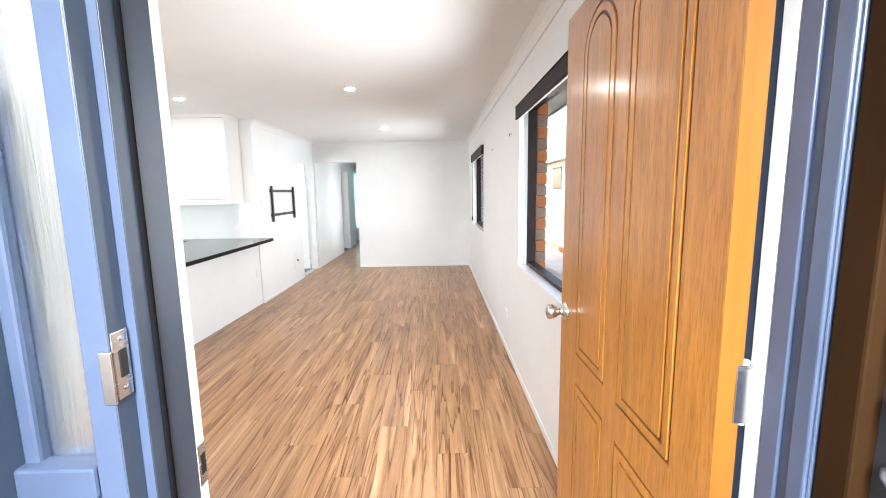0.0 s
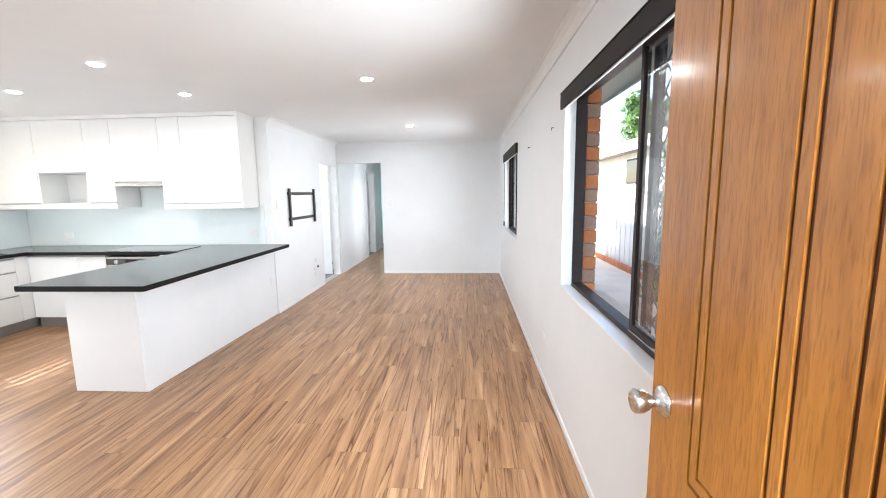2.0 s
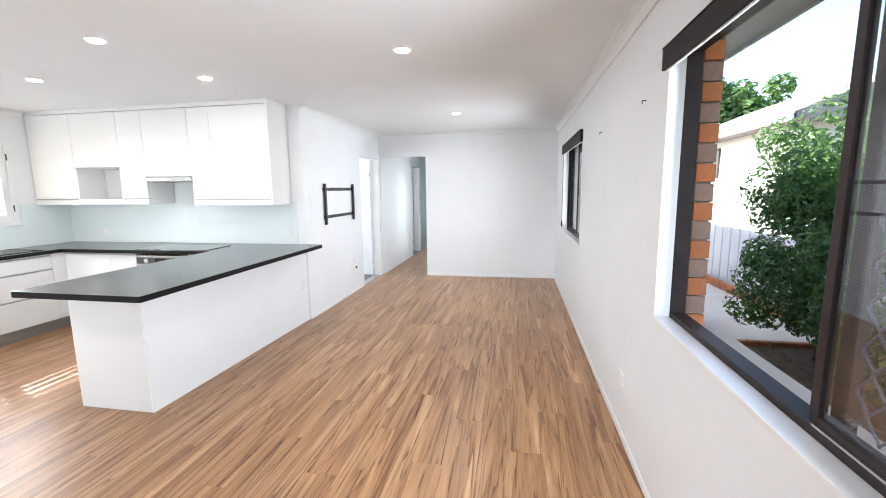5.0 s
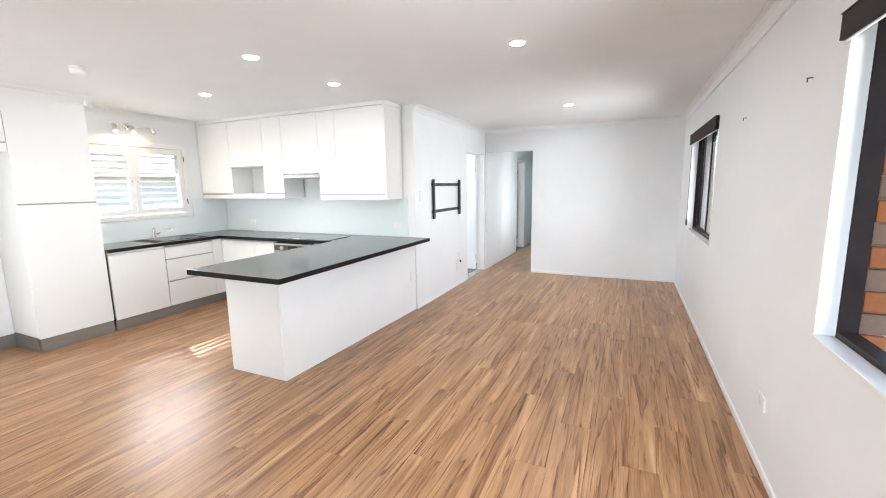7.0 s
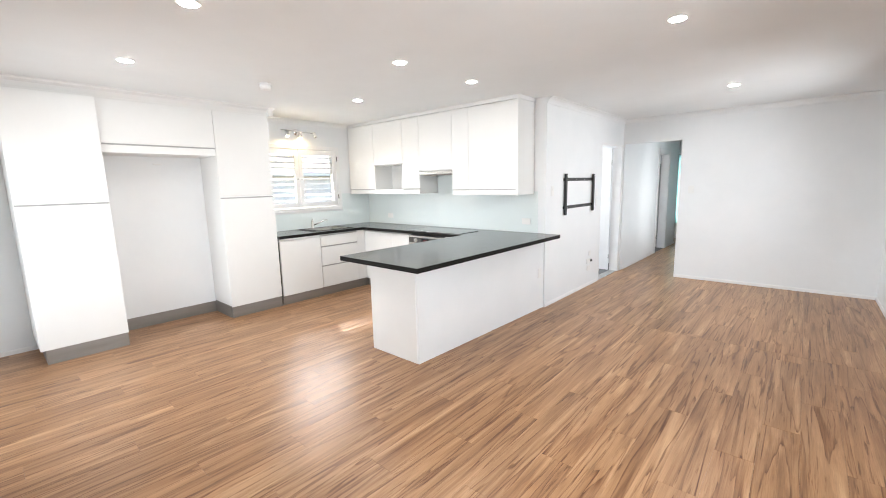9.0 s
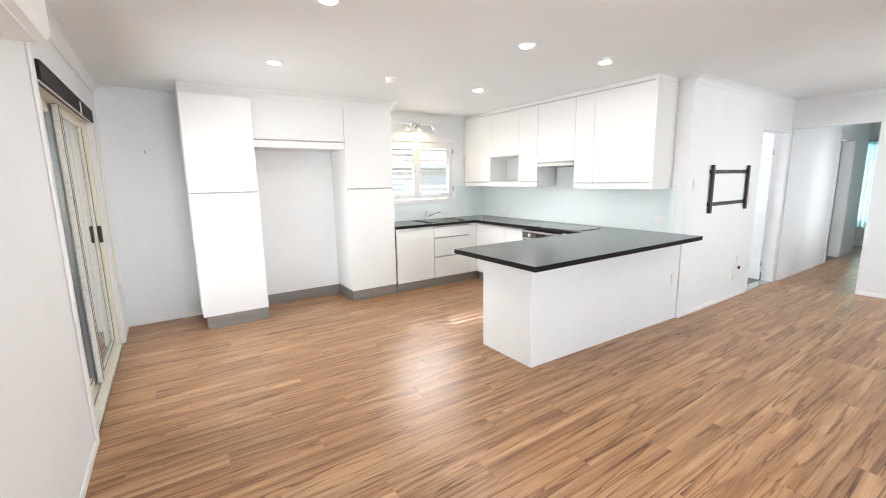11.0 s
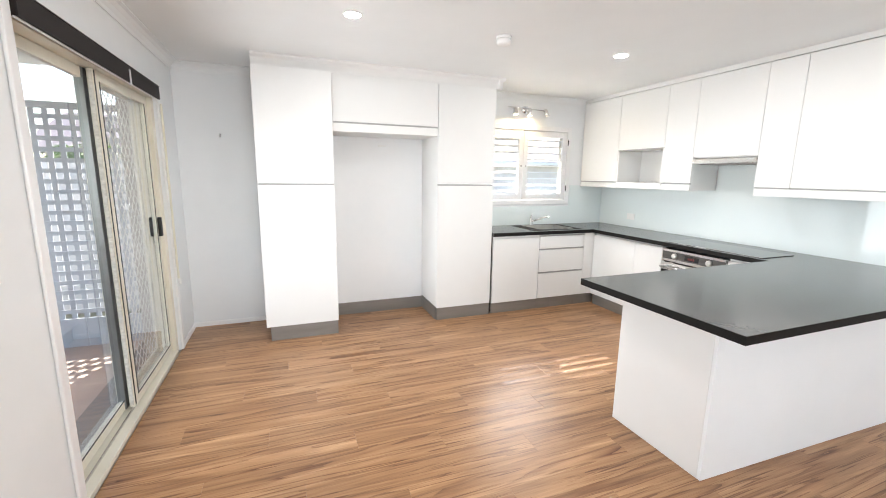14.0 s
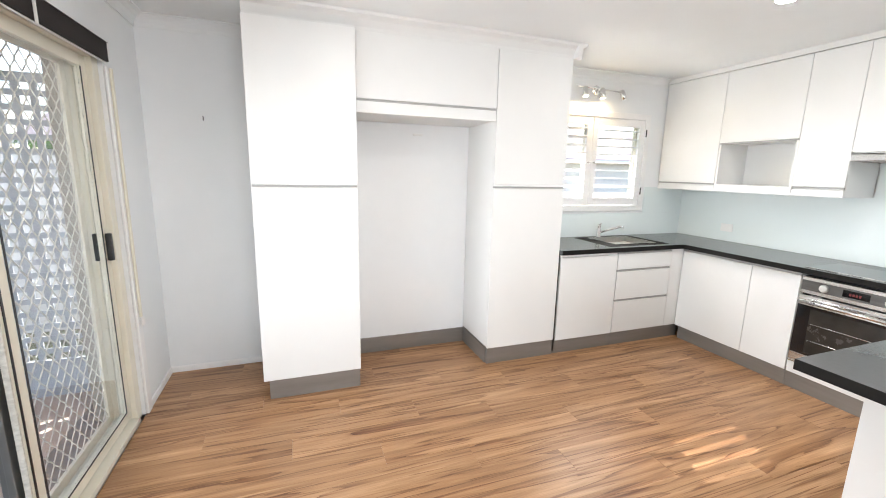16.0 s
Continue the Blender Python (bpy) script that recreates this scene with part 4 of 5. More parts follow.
# benchtop: charcoal slab with darker square edge
def slab(outline, z0, z1, holes=()):
    bm = bmesh.new()
    edges = []
    for loop in (outline, *holes):
        vs = [bm.verts.new((x, y, z0)) for x, y in loop]
        edges += [bm.edges.new((vs[i], vs[(i + 1) % len(vs)])) for i in range(len(vs))]
    bmesh.ops.triangle_fill(bm, edges=edges, use_beauty=True, use_dissolve=False)
    out = bmesh.ops.extrude_face_region(bm, geom=bm.faces[:])
    for v in out["geom"]:
        if isinstance(v, bmesh.types.BMVert):
            v.co.z = z1
    bmesh.ops.recalc_face_normals(bm, faces=bm.faces)
    return bm


BF, BY = -5.105, 4.972                    # bench fronts
PX0, PX1, PY0 = -3.212, -2.258, 3.250
_bench = thing("benchtop", (-4.0, 4.6, 0.865), "charcoal laminate kitchen benchtop with a black edge", "benchtop")
_line = [(XW + 0.004, 3.660), (BF, 3.660), (BF, BY), (PX0, BY), (PX0, PY0), (PX1, PY0), (PX1, 5.585), (XB + 0.003, 5.585), (XB + 0.003, YK - 0.004), (XW + 0.004, YK - 0.004)]
_sink = [(-5.62, 4.30), (-5.22, 4.30), (-5.22, 4.78), (-5.62, 4.78)]
part("top", slab(_line, 0.8665, 0.9050, [_sink]), BENCH, _bench)
_e = 0.0012
part("edge_band", boxes((BF, BF + _e, 3.66, BY - _e, 0.866, 0.9042), (BF, PX0 - _e, BY - _e, BY, 0.866, 0.9042), (PX0 - _e, PX0, PY0, BY, 0.866, 0.9042), (PX0 - _e, PX1 + _e, PY0 - _e, PY0, 0.866, 0.9042), (PX1, PX1 + _e, PY0, 5.585, 0.866, 0.9042), (XB + 0.003, PX1 + _e, 5.585, 5.585 + _e, 0.866, 0.9042)), BENCH_EDGE, _bench, "black edge band")

# sink, tap and cooktop
_s = thing("kitchen_sink", (-5.42, 4.54, 0.905), "stainless steel inset sink in a black surround", "sink")
part("surround", slab([(-5.66, 4.20), (-5.17, 4.20), (-5.17, 4.86), (-5.66, 4.86)], 0.9055, 0.9075, [[(-5.60, 4.32), (-5.24, 4.32), (-5.24, 4.76), (-5.60, 4.76)]]), BENCH_EDGE, _s, "black sink surround")
_bm = bmesh.new()
for _r in ((-5.605, -5.60, 4.315, 4.765, 0.75, 0.9095), (-5.24, -5.235, 4.315, 4.765, 0.75, 0.9095), (-5.60, -5.24, 4.315, 4.32, 0.75, 0.9095), (-5.60, -5.24, 4.76, 4.765, 0.75, 0.9095), (-5.605, -5.235, 4.315, 4.765, 0.745, 0.7498)):
    box(_bm, *_r)
SINK_STEEL = mottled("satin_sink_steel", (0.42, 0.42, 0.41), (0.52, 0.52, 0.51), 0.38, 1.0, scale=(3, 40, 3), fine=30, bump=0.04, dist=0.0005)
part("bowl", _bm, SINK_STEEL, _s)
part("rim", slab([(-5.612, 4.308), (-5.228, 4.308), (-5.228, 4.772), (-5.612, 4.772)], 0.9077, 0.9115, [[(-5.605, 4.315), (-5.235, 4.315), (-5.235, 4.765), (-5.605, 4.765)]]), STEEL, _s)
part("waste", lathe(bmesh.new(), (-5.42, 4.54, 0.75), (0, 0, 1), [(0.04, 0), (0.04, 0.002), (0.025, 0.003)]), CHROME, _s)
_t = thing("mixer_tap", (-5.64, 4.46, 0.9075), "chrome single lever kitchen mixer tap", "tap")
part("body", lathe(bmesh.new(), (-5.638, 4.46, 0.9077), (0, 0, 1), [(0.026, 0), (0.026, 0.006), (0.021, 0.010), (0.021, 0.085), (0.018, 0.095)]), CHROME, _t)
_bm = bmesh.new()
rod(_bm, (-5.632, 4.466, 0.955), (-5.50, 4.585, 1.025), 0.0115, 0.010)
rod(_bm, (-5.50, 4.585, 1.025), (-5.472, 4.61, 1.022), 0.012, 0.012)
part("spout", _bm, CHROME, _t)
_bm = bmesh.new()
rod(_bm, (-5.638, 4.46, 1.0), (-5.630, 4.452, 1.032), 0.017, 0.014)
rod(_bm, (-5.630, 4.452, 1.03), (-5.585, 4.44, 1.05), 0.006, 0.005)
part("lever", _bm, CHROME, _t)
COOK = material("black_ceramic_glass", (0.012, 0.012, 0.013), 0.05)
_k = thing("cooktop", (-3.73, 5.12, 0.905), "black ceramic glass cooktop set in the bench", "cooktop")
part("glass", boxes((-4.165, -3.285, 5.02, 5.40, 0.9055, 0.9105), bevel=0.0015), COOK, _k)
part("trim", boxes((-4.168, -3.282, 5.015, 5.0195, 0.9055, 0.911), bevel=0.0008), STEEL, _k)

# glass splashback
AQUA = mottled("pale_aqua_glass", (0.77, 0.84, 0.84), (0.79, 0.855, 0.855), 0.04, scale=(1, 1, 1), fine=10, bump=0.0)
AQUA.node_tree.nodes["Principled BSDF"].inputs["Coat Weight"].default_value = 0.5
_s = thing("splashback", (-4.2, 5.59, 0.905), "glossy pale aqua glass splashback along the bench", "splashback")
part("back_sheet", boxes((XW + 0.008, -2.552, YK - 0.0065, YK - 0.0005, 0.906, 1.40)), AQUA, _s)
part("hood_sheet", boxes((-4.136, -3.566, YK - 0.0065, YK - 0.0005, 1.4005, 1.66)), AQUA, _s)
part("window_sheet", boxes((XW + 0.0005, XW + 0.0065, 3.66, YK - 0.007, 0.906, 1.135)), AQUA, _s)
part("end_sheet", boxes((XW + 0.0005, XW + 0.0065, 5.065, YK - 0.007, 1.136, 1.40)), AQUA, _s)


# wall cabinets
def wall_cabinet(x0, x1, z0, label, doors, rail=0.06, shelf=None, name="wall_cabinet"):
    d = thing(name, ((x0 + x1) / 2, (UY + YK) / 2, z0), label, "cabinet", group="wall cabinets")
    zc = shelf[1] if shelf else z0 + 0.002
    part("carcass", boxes((x0 + 0.001, x1 - 0.001, UY + 0.0205, YK - 0.008, zc, 2.415), bevel=0.001), LACQUER, d)
    if shelf:
        for r in ((x0 + 0.001, x0 + 0.018, UY + 0.004, YK - 0.008, z0 + 0.002, zc - 0.0005), (x1 - 0.018, x1 - 0.001, UY + 0.004, YK - 0.008, z0 + 0.002, zc - 0.0005)):
            part("side_panel", boxes(r), LACQUER, d)
        part("back_panel", boxes((x0 + 0.0185, x1 - 0.0185, YK - 0.03, YK - 0.0085, z0 + 0.02, zc - 0.0005)), LACQUER, d)
        part("shelf", boxes((x0 + 0.0185, x1 - 0.0185, UY + 0.004, YK - 0.031, z0 + 0.045, z0 + 0.063), bevel=0.001), LACQUER, d)
    for a, b, lo in doors:
        door_y("door", d, a, b, lo, 2.412, UY, pull="bottom" if rail else "")
    if rail:
        part("light_rail", boxes((x0 + 0.001, x1 - 0.001, UY + 0.001, UY + 0.02, z0, z0 + rail - 0.010), bevel=0.001), LACQUER, d)
    return d


wall_cabinet(XW + 0.01, -5.096, 1.39, "white wall cabinet beside the kitchen window", [(XW + 0.012, -5.096, 1.462)])
wall_cabinet(-5.094, -4.470, 1.39, "white wall cabinet with an open microwave shelf", [(-5.094, -4.470, 1.815)], shelf=(1.39, 1.805))
wall_cabinet(-4.468, -4.142, 1.39, "narrow white wall cabinet beside the rangehood", [(-4.468, -4.142, 1.462)])
wall_cabinet(-4.140, -3.562, 1.69, "white wall cabinet above the slide-out rangehood", [(-4.140, -3.562, 1.700)], rail=0)
_d = wall_cabinet(-3.560, -2.632, 1.372, "white two door wall cabinet at the end of the run", [(-3.560, -3.300, 1.440), (-3.298, -2.632, 1.440)], rail=0.068)
part("end_panel", boxes((-2.6315, -2.606, UY - 0.001, YK - 0.001, 1.372, 2.416), bevel=0.001), LACQUER, _d)
structure("trim", boxes((XW + 0.01, -2.600, UY - 0.004, YK - 0.002, 2.4165, H - 0.0005), bevel=0.001), LACQUER, "white filler strip between wall cabinets and ceiling", "filler strip")
_d = thing("rangehood", (-3.85, 5.4, 1.63), "slim stainless steel slide-out rangehood", "rangehood")
part("body", boxes((-4.136, -3.566, UY + 0.03, YK - 0.01, 1.640, 1.688)), STEEL, _d)
part("front_strip", boxes((-4.138, -3.564, UY - 0.012, UY + 0.0295, 1.642, 1.682), bevel=0.003), STEEL, _d)
part("filter", boxes((-4.10, -3.60, UY + 0.05, YK - 0.06, 1.634, 1.6395)), KICK, _d)


# ---- kitchen window with plantation shutters ----
kw = thing("window_3", (XW, 4.35, 1.2), "white plantation shutters over the kitchen window", "window", kind="structure")
ky0, ky1, kz0, kz1 = KWIN
part("casing", boxes((XW + 0.0005, XW + 0.020, ky0 - 0.055, ky0, kz0 - 0.055, kz1 + 0.055), (XW + 0.0005, XW + 0.020, ky1, ky1 + 0.055, kz0 - 0.055, kz1 + 0.055), (XW + 0.0005, XW + 0.020, ky0, ky1, kz1, kz1 + 0.055), (XW + 0.0005, XW + 0.030, ky0, ky1, kz0 - 0.055, kz0), bevel=0.003), TRIM, kw)
part("window_frame", boxes((XW - 0.115, XW - 0.075, ky0, ky0 + 0.03, kz0, kz1), (XW - 0.115, XW - 0.075, ky1 - 0.03, ky1, kz0, kz1), (XW - 0.115, XW - 0.075, ky0 + 0.03, ky1 - 0.03, kz0, kz0 + 0.03), (XW - 0.115, XW - 0.075, ky0 + 0.03, ky1 - 0.03, kz1 - 0.03, kz1), (XW - 0.115, XW - 0.075, 4.335, 4.365, kz0 + 0.03, kz1 - 0.03)), CREAM, kw)
_p = part("pane", boxes((XW - 0.097, XW - 0.093, ky0 + 0.03, ky1 - 0.03, kz0 + 0.03, kz1 - 0.03)), GLASS, kw)
_p.visible_shadow = False
for _a, _b in ((ky0 + 0.003, 4.348), (4.352, ky1 - 0.003)):
    _s = 0.062
    _sh = part("shutter", boxes((XW - 0.016, XW + 0.012, _a, _a + _s, kz0 + 0.003, kz1 - 0.003), (XW - 0.016, XW + 0.012, _b - _s, _b, kz0 + 0.003, kz1 - 0.003), (XW - 0.016, XW + 0.012, _a + _s, _b - _s, kz0 + 0.003, kz0 + 0.075), (XW - 0.016, XW + 0.012, _a + _s, _b - _s, kz1 - 0.075, kz1 - 0.003), bevel=0.002), TRIM, kw)
    _n = 9
    for _i in range(_n):
        _z = kz0 + 0.075 + (_i + 0.5) * (kz1 - kz0 - 0.15) / _n
        _bm = boxes((XW - 0.036, XW + 0.030, _a + _s + 0.002, _b - _s - 0.002, _z - 0.0050, _z + 0.0050), bevel=0.0035)
        _tilt = radians((0.0 if _a > 4.3 else -17.0) if _z > 1.46 else -18.0)      # lower rows and left panel stand steeper, set to block surplus sun streaks
        bmesh.ops.rotate(_bm, verts=_bm.verts, cent=(XW - 0.003, 4.35, _z), matrix=Matrix.Rotation(_tilt, 3, "Y"))
        part("louvre", _bm, TRIM, _sh)
    part("knob", lathe(bmesh.new(), (XW + 0.012, (4.348 - 0.03) if _a < 4.2 else (4.352 + 0.03), 1.63), (1, 0, 0), [(0.008, 0), (0.006, 0.006), (0.010, 0.014), (0.006, 0.018)], 12), STEEL, _sh)
for _z in (1.36, 1.93):
    part("hinge", boxes((XW + 0.0205, XW + 0.026, ky1 + 0.004, ky1 + 0.016, _z - 0.035, _z + 0.035), bevel=0.001), BLACK_STEEL, kw)

# spot rail over the window
_r = thing("spot_rail", (XW, 4.345, 2.29), "chrome three-head spotlight rail above the kitchen window", "spotlight")
part("base", lathe(bmesh.new(), (XW + 0.0005, 4.345, 2.29), (1, 0, 0), [(0.045, 0), (0.045, 0.012), (0.035, 0.022), (0.012, 0.024)]), CHROME, _r)
_bm = bmesh.new()
rod(_bm, (XW + 0.075, 4.08, 2.300), (XW + 0.075, 4.62, 2.280), 0.006, sides=10)
rod(_bm, (XW + 0.02, 4.345, 2.290), (XW + 0.075, 4.345, 2.290), 0.007, sides=10)
part("bar", _bm, CHROME, _r)
WARM = material("warm_lamp_face", (1, 0.9, 0.7), 0.4)
WARM.node_tree.nodes["Principled BSDF"].inputs["Emission Color"].default_value = (1, 0.82, 0.5, 1)
WARM.node_tree.nodes["Principled BSDF"].inputs["Emission Strength"].default_value = 6.0
for _y, _w, _lit in ((4.17, (0.25, -0.05, -1), True), (4.36, (0.1, 0.1, -1), True), (4.585, (0.2, 0.35, -1), False)):
    _v = Vector(_w).normalized()
    _o = Vector((XW + 0.075, _y, 2.288)) - _v * 0.015
    _hd = part("spot_head", lathe(bmesh.new(), _o, _v, [(0.012, 0), (0.024, 0.008), (0.027, 0.09), (0.025, 0.092)]), CHROME, _r)
    if _lit:
        lamp("spot_glow", "AREA", 0.5, look(_o + _v * 0.10, _o + _v), (1.0, 0.72, 0.36), disk=0.04)
    part("lamp_face", lathe(bmesh.new(), _o + _v * 0.0925, _v, [(0.022, 0), (0.022, 0.0015), (0.01, 0.002)]), WARM if _lit else PLASTIC, _hd)


# ---- wall and ceiling fixtures ----
def wall_plate(normal, x, y, z, w, h, label, holes=0, name="power_outlet", category="power outlet"):
    """A white plastic switch or socket plate; normal: -x, +x or -y as the side it faces."""
    d = thing(name, (x, y, z), label, category)

    def flat(t0, t1, a0, a1, z0, z1, bevel=0.0):
        if normal == "-y":
            return (x + a0, x + a1, y - t1, y - t0, z + z0, z + z1)
        s = 1 if normal == "+x" else -1
        return (x + s * t0, x + s * t1, y + a0, y + a1, z + z0, z + z1)

    part("plate", boxes(flat(0.0005, 0.008, -w / 2, w / 2, -h / 2, h / 2), bevel=0.002), PLASTIC, d)
    for i in range(max(holes, 1)):
        c = (i - (max(holes, 1) - 1) / 2) * w / max(holes, 1) * 0.8
        part("rocker", boxes(flat(0.008, 0.011, c - 0.006, c + 0.006, 0.008, 0.026), bevel=0.001), PLASTIC, d)
        if holes:
            part("socket_face", boxes(flat(0.0081, 0.0088, c - 0.012, c + 0.012, -0.024, 0.0)), PLASTIC, d)
    return d


wall_plate("-y", -5.172, YK - 0.0068, 1.035, 0.116, 0.074, "white double power outlet on the aqua splashback", 2)
wall_plate("-y", -2.703, YK - 0.0068, 1.04, 0.116, 0.074, "white double power outlet on the splashback's end", 2)
wall_plate("-y", -1.458, YE, 1.35, 0.072, 0.116, "white light switch on the end wall", 0, "light_switch", "light switch")
wall_plate("-x", XR, 3.78, 0.355, 0.116, 0.074, "white double power outlet low on the wall", 2)
wall_plate("+x", XB, 5.76, 1.40, 0.072, 0.116, "white light switch beside the wall cabinets", 0, "light_switch", "light switch")
wall_plate("+x", XB, 7.16, 1.345, 0.072, 0.116, "white thermostat switch plate beside the doorway", 1, "light_switch", "light switch")
wall_plate("+x", XB, 7.16, 1.20, 0.072, 0.116, "white light switch beside the doorway", 0, "light_switch", "light switch")
wall_plate("+x", XB, 6.98, 0.475, 0.074, 0.074, "white aerial socket plate low on the wall", 0)
wall_plate("+x", XB, 6.93, 0.365, 0.116, 0.074, "white power outlet with a dark cable plug", 2)
wall_plate("+x", XB, 6.95, 0.26, 0.116, 0.074, "white double power outlet near the skirting", 2)
wall_plate("+x", -2.4705, 5.50, 0.445, 0.074, 0.116, "white power outlet on the peninsula's front", 1)
_p = thing("cable_plug", (XB + 0.02, 7.0, 0.37), "small black cable plug in a low wall socket", "plug")
part("body", boxes((XB + 0.0115, XB + 0.03, 6.985, 7.015, 0.352, 0.385), bevel=0.003), BLACK_PLASTIC, _p)

_t = thing("tv_bracket", (XB, 6.54, 1.1), "black steel television wall bracket with two arms", "tv bracket")
for _z0, _z1 in ((1.515, 1.555), (1.165, 1.205)):
    _rl = part("rail", boxes((XB + 0.0005, XB + 0.012, 6.06, 7.0, _z0, _z1), bevel=0.002), BLACK_STEEL, _t)
    for _y in (6.16, 6.42, 6.68, 6.92):
        part("bolt", lathe(bmesh.new(), (XB + 0.0121, _y, (_z0 + _z1) / 2), (1, 0, 0), [(0.007, 0), (0.007, 0.003), (0.004, 0.004)], 10), STEEL, _rl)
for _y, _b in ((6.085, 1.09), (6.975, 1.095)):
    _bm = boxes((XB + 0.0125, XB + 0.036, _y - 0.022, _y + 0.022, _b, 1.605), bevel=0.002)
    _ar = part("arm", _bm, BLACK_STEEL, _t)
    for _z in (_b + 0.03, 1.58):
        part("bolt", lathe(bmesh.new(), (XB + 0.0361, _y, _z), (1, 0, 0), [(0.006, 0), (0.006, 0.003), (0.003, 0.004)], 10), STEEL, _ar)

LENS = material("downlight_lens", (0.9, 0.9, 0.9), 0.4)
LENS.node_tree.nodes["Principled BSDF"].inputs["Emission Color"].default_value = (1, 0.97, 0.92, 1)
LENS.node_tree.nodes["Principled BSDF"].inputs["Emission Strength"].default_value = 30.0
_first = thing("downlight", (0, 0, H), "round white recessed ceiling downlight, switched on", "downlight", group="ceiling downlights")
part("rim", lathe(bmesh.new(), (0, 0, H - 0.0005), (0, 0, -1), [(0.060, 0), (0.059, 0.004), (0.050, 0.006), (0.047, 0.003)]), PLASTIC, _first)
part("lens", lathe(bmesh.new(), (0, 0, H - 0.0068), (0, 0, -1), [(0.046, 0), (0.044, 0.002), (0.018, 0.003)]), LENS, _first)
_spots = [(-0.845, 4.108), (-0.826, 6.529), (-2.633, 4.424), (-2.653, 3.527), (-4.011, 2.055), (-4.028, 4.165), (-2.65, 2.05)]
for _i, (_x, _y) in enumerate(_spots):
    _m = Matrix.Translation((_x, _y, H))
    if _i:
        copy_thing(_first, _m)
    lamp("downlight_beam", "AREA", DOWNLIGHT, look((_x, _y, H - 0.02), (_x, _y + 0.0001, 0)), (1.0, 0.975, 0.94), disk=0.08)
_first.matrix_basis = Matrix.Translation((_spots[0][0], _spots[0][1], H))
_s = thing("smoke_detector", (-4.01, 3.10, H), "round white smoke detector on the ceiling", "smoke detector")
part("base", lathe(bmesh.new(), (-4.01, 3.10, H - 0.0005), (0, 0, -1), [(0.055, 0), (0.055, 0.012), (0.050, 0.014)]), PLASTIC, _s)
part("cover", lathe(bmesh.new(), (-4.01, 3.10, H - 0.0148), (0, 0, -1), [(0.048, 0), (0.050, 0.026), (0.045, 0.038), (0.02, 0.042)]), PLASTIC, _s)
_a = thing("air_conditioner", (-2.17, 0.82, 2.035), "white split-system air conditioner mounted above head height", "air conditioner")
part("body", boxes((-2.60, -1.76, YF + 0.001, YF + 0.20, 2.035, 2.32), bevel=0.04), PLASTIC, _a)
part("louvre", boxes((-2.53, -1.83, YF + 0.09, YF + 0.165, 2.027, 2.0345), bevel=0.002), PLASTIC, _a)


# ---- outside: ground, patio, garden, neighbours ----
PALE_PATH = mottled("pale_sandy_concrete", (0.60, 0.50, 0.40), (0.74, 0.64, 0.53), 0.85, scale=(1.6, 1.6, 1.6), fine=40, bump=0.2, dist=0.003)
GROUND = mottled("dry_lawn", (0.10, 0.11, 0.05), (0.20, 0.18, 0.10), 0.9, scale=(0.8, 0.8, 0.8), fine=30, bump=0.3, dist=0.02, coord="Object")
CONCRETE = mottled("pink_concrete", (0.50, 0.38, 0.31), (0.64, 0.52, 0.45), 0.85, scale=(1.6, 1.6, 1.6), fine=40, bump=0.2, dist=0.003)
MULCH = mottled("bark_mulch", (0.12, 0.075, 0.045), (0.33, 0.22, 0.14), 0.95, scale=(14, 14, 14), fine=6, bump=0.9, dist=0.02)
structure("ground", boxes((-400, 400, -400, 400, -0.60, -0.42)), GROUND, "dry lawn ground around the house", "ground")
structure("patio", boxes((-6.3, 0.95, -6.0, 0.56, -0.41, -0.10), bevel=0.01), CONCRETE, "pinkish concrete patio slab outside the sliding door", "patio")
structure("path", boxes((0.90, 3.62, 6.35, 16.0, -0.41, -0.30), bevel=0.01), PALE_PATH, "pale sandy concrete path along the fence", "path")
structure("footpath", boxes((0.90, 1.32, -1.0, 6.345, -0.41, -0.30), bevel=0.01), PALE_PATH, "narrow pale concrete strip under the windows", "path")


def heap(x0, x1, y0, y1, z, n, amp):
    bm = bmesh.new()
    rows = [[bm.verts.new((x0 + (x1 - x0) * i / n, y0 + (y1 - y0) * j / n, z + amp * noise.noise(Vector((i * 0.9, j * 0.9, 3))))) for j in range(n + 1)] for i in range(n + 1)]
    for i in range(n):
        for j in range(n):
            bm.faces.new((rows[i][j], rows[i + 1][j], rows[i + 1][j + 1], rows[i][j + 1])).smooth = True
    return bm


structure("garden_bed", heap(1.33, 3.60, -0.8, 6.30, -0.31, 40, 0.03), MULCH, "garden bed of brown bark mulch and soil", "garden bed")
BRICK = mottled("orange_brick", (0.40, 0.145, 0.060), (0.58, 0.250, 0.115), 0.85, scale=(9, 9, 9), fine=12, bump=0.4, dist=0.004)
_bi = BRICK.node_tree.nodes.new("ShaderNodeObjectInfo")
_bh = BRICK.node_tree.nodes.new("ShaderNodeHueSaturation")
_bv = ramp(BRICK, [(0.0, (0.95, 0.85, 0.75)), (0.5, (1.08, 0.95, 0.80)), (1.0, (1.2, 1.05, 0.9))])
link(BRICK, _bi, "Random", _bv, "Fac")
_bm_mix = node(BRICK, "ShaderNodeMix")
_bm_mix.data_type, _bm_mix.blend_type = "RGBA", "MULTIPLY"
_bm_mix.inputs[0].default_value = 1.0
_pb = BRICK.node_tree.nodes["Principled BSDF"]
_src = _pb.inputs["Base Color"].links[0].from_socket
BRICK.node_tree.links.new(_src, _bm_mix.inputs[6])
BRICK.node_tree.links.new(_bv.outputs["Color"], _bm_mix.inputs[7])
BRICK.node_tree.links.new(_bm_mix.outputs[2], _pb.inputs["Base Color"])
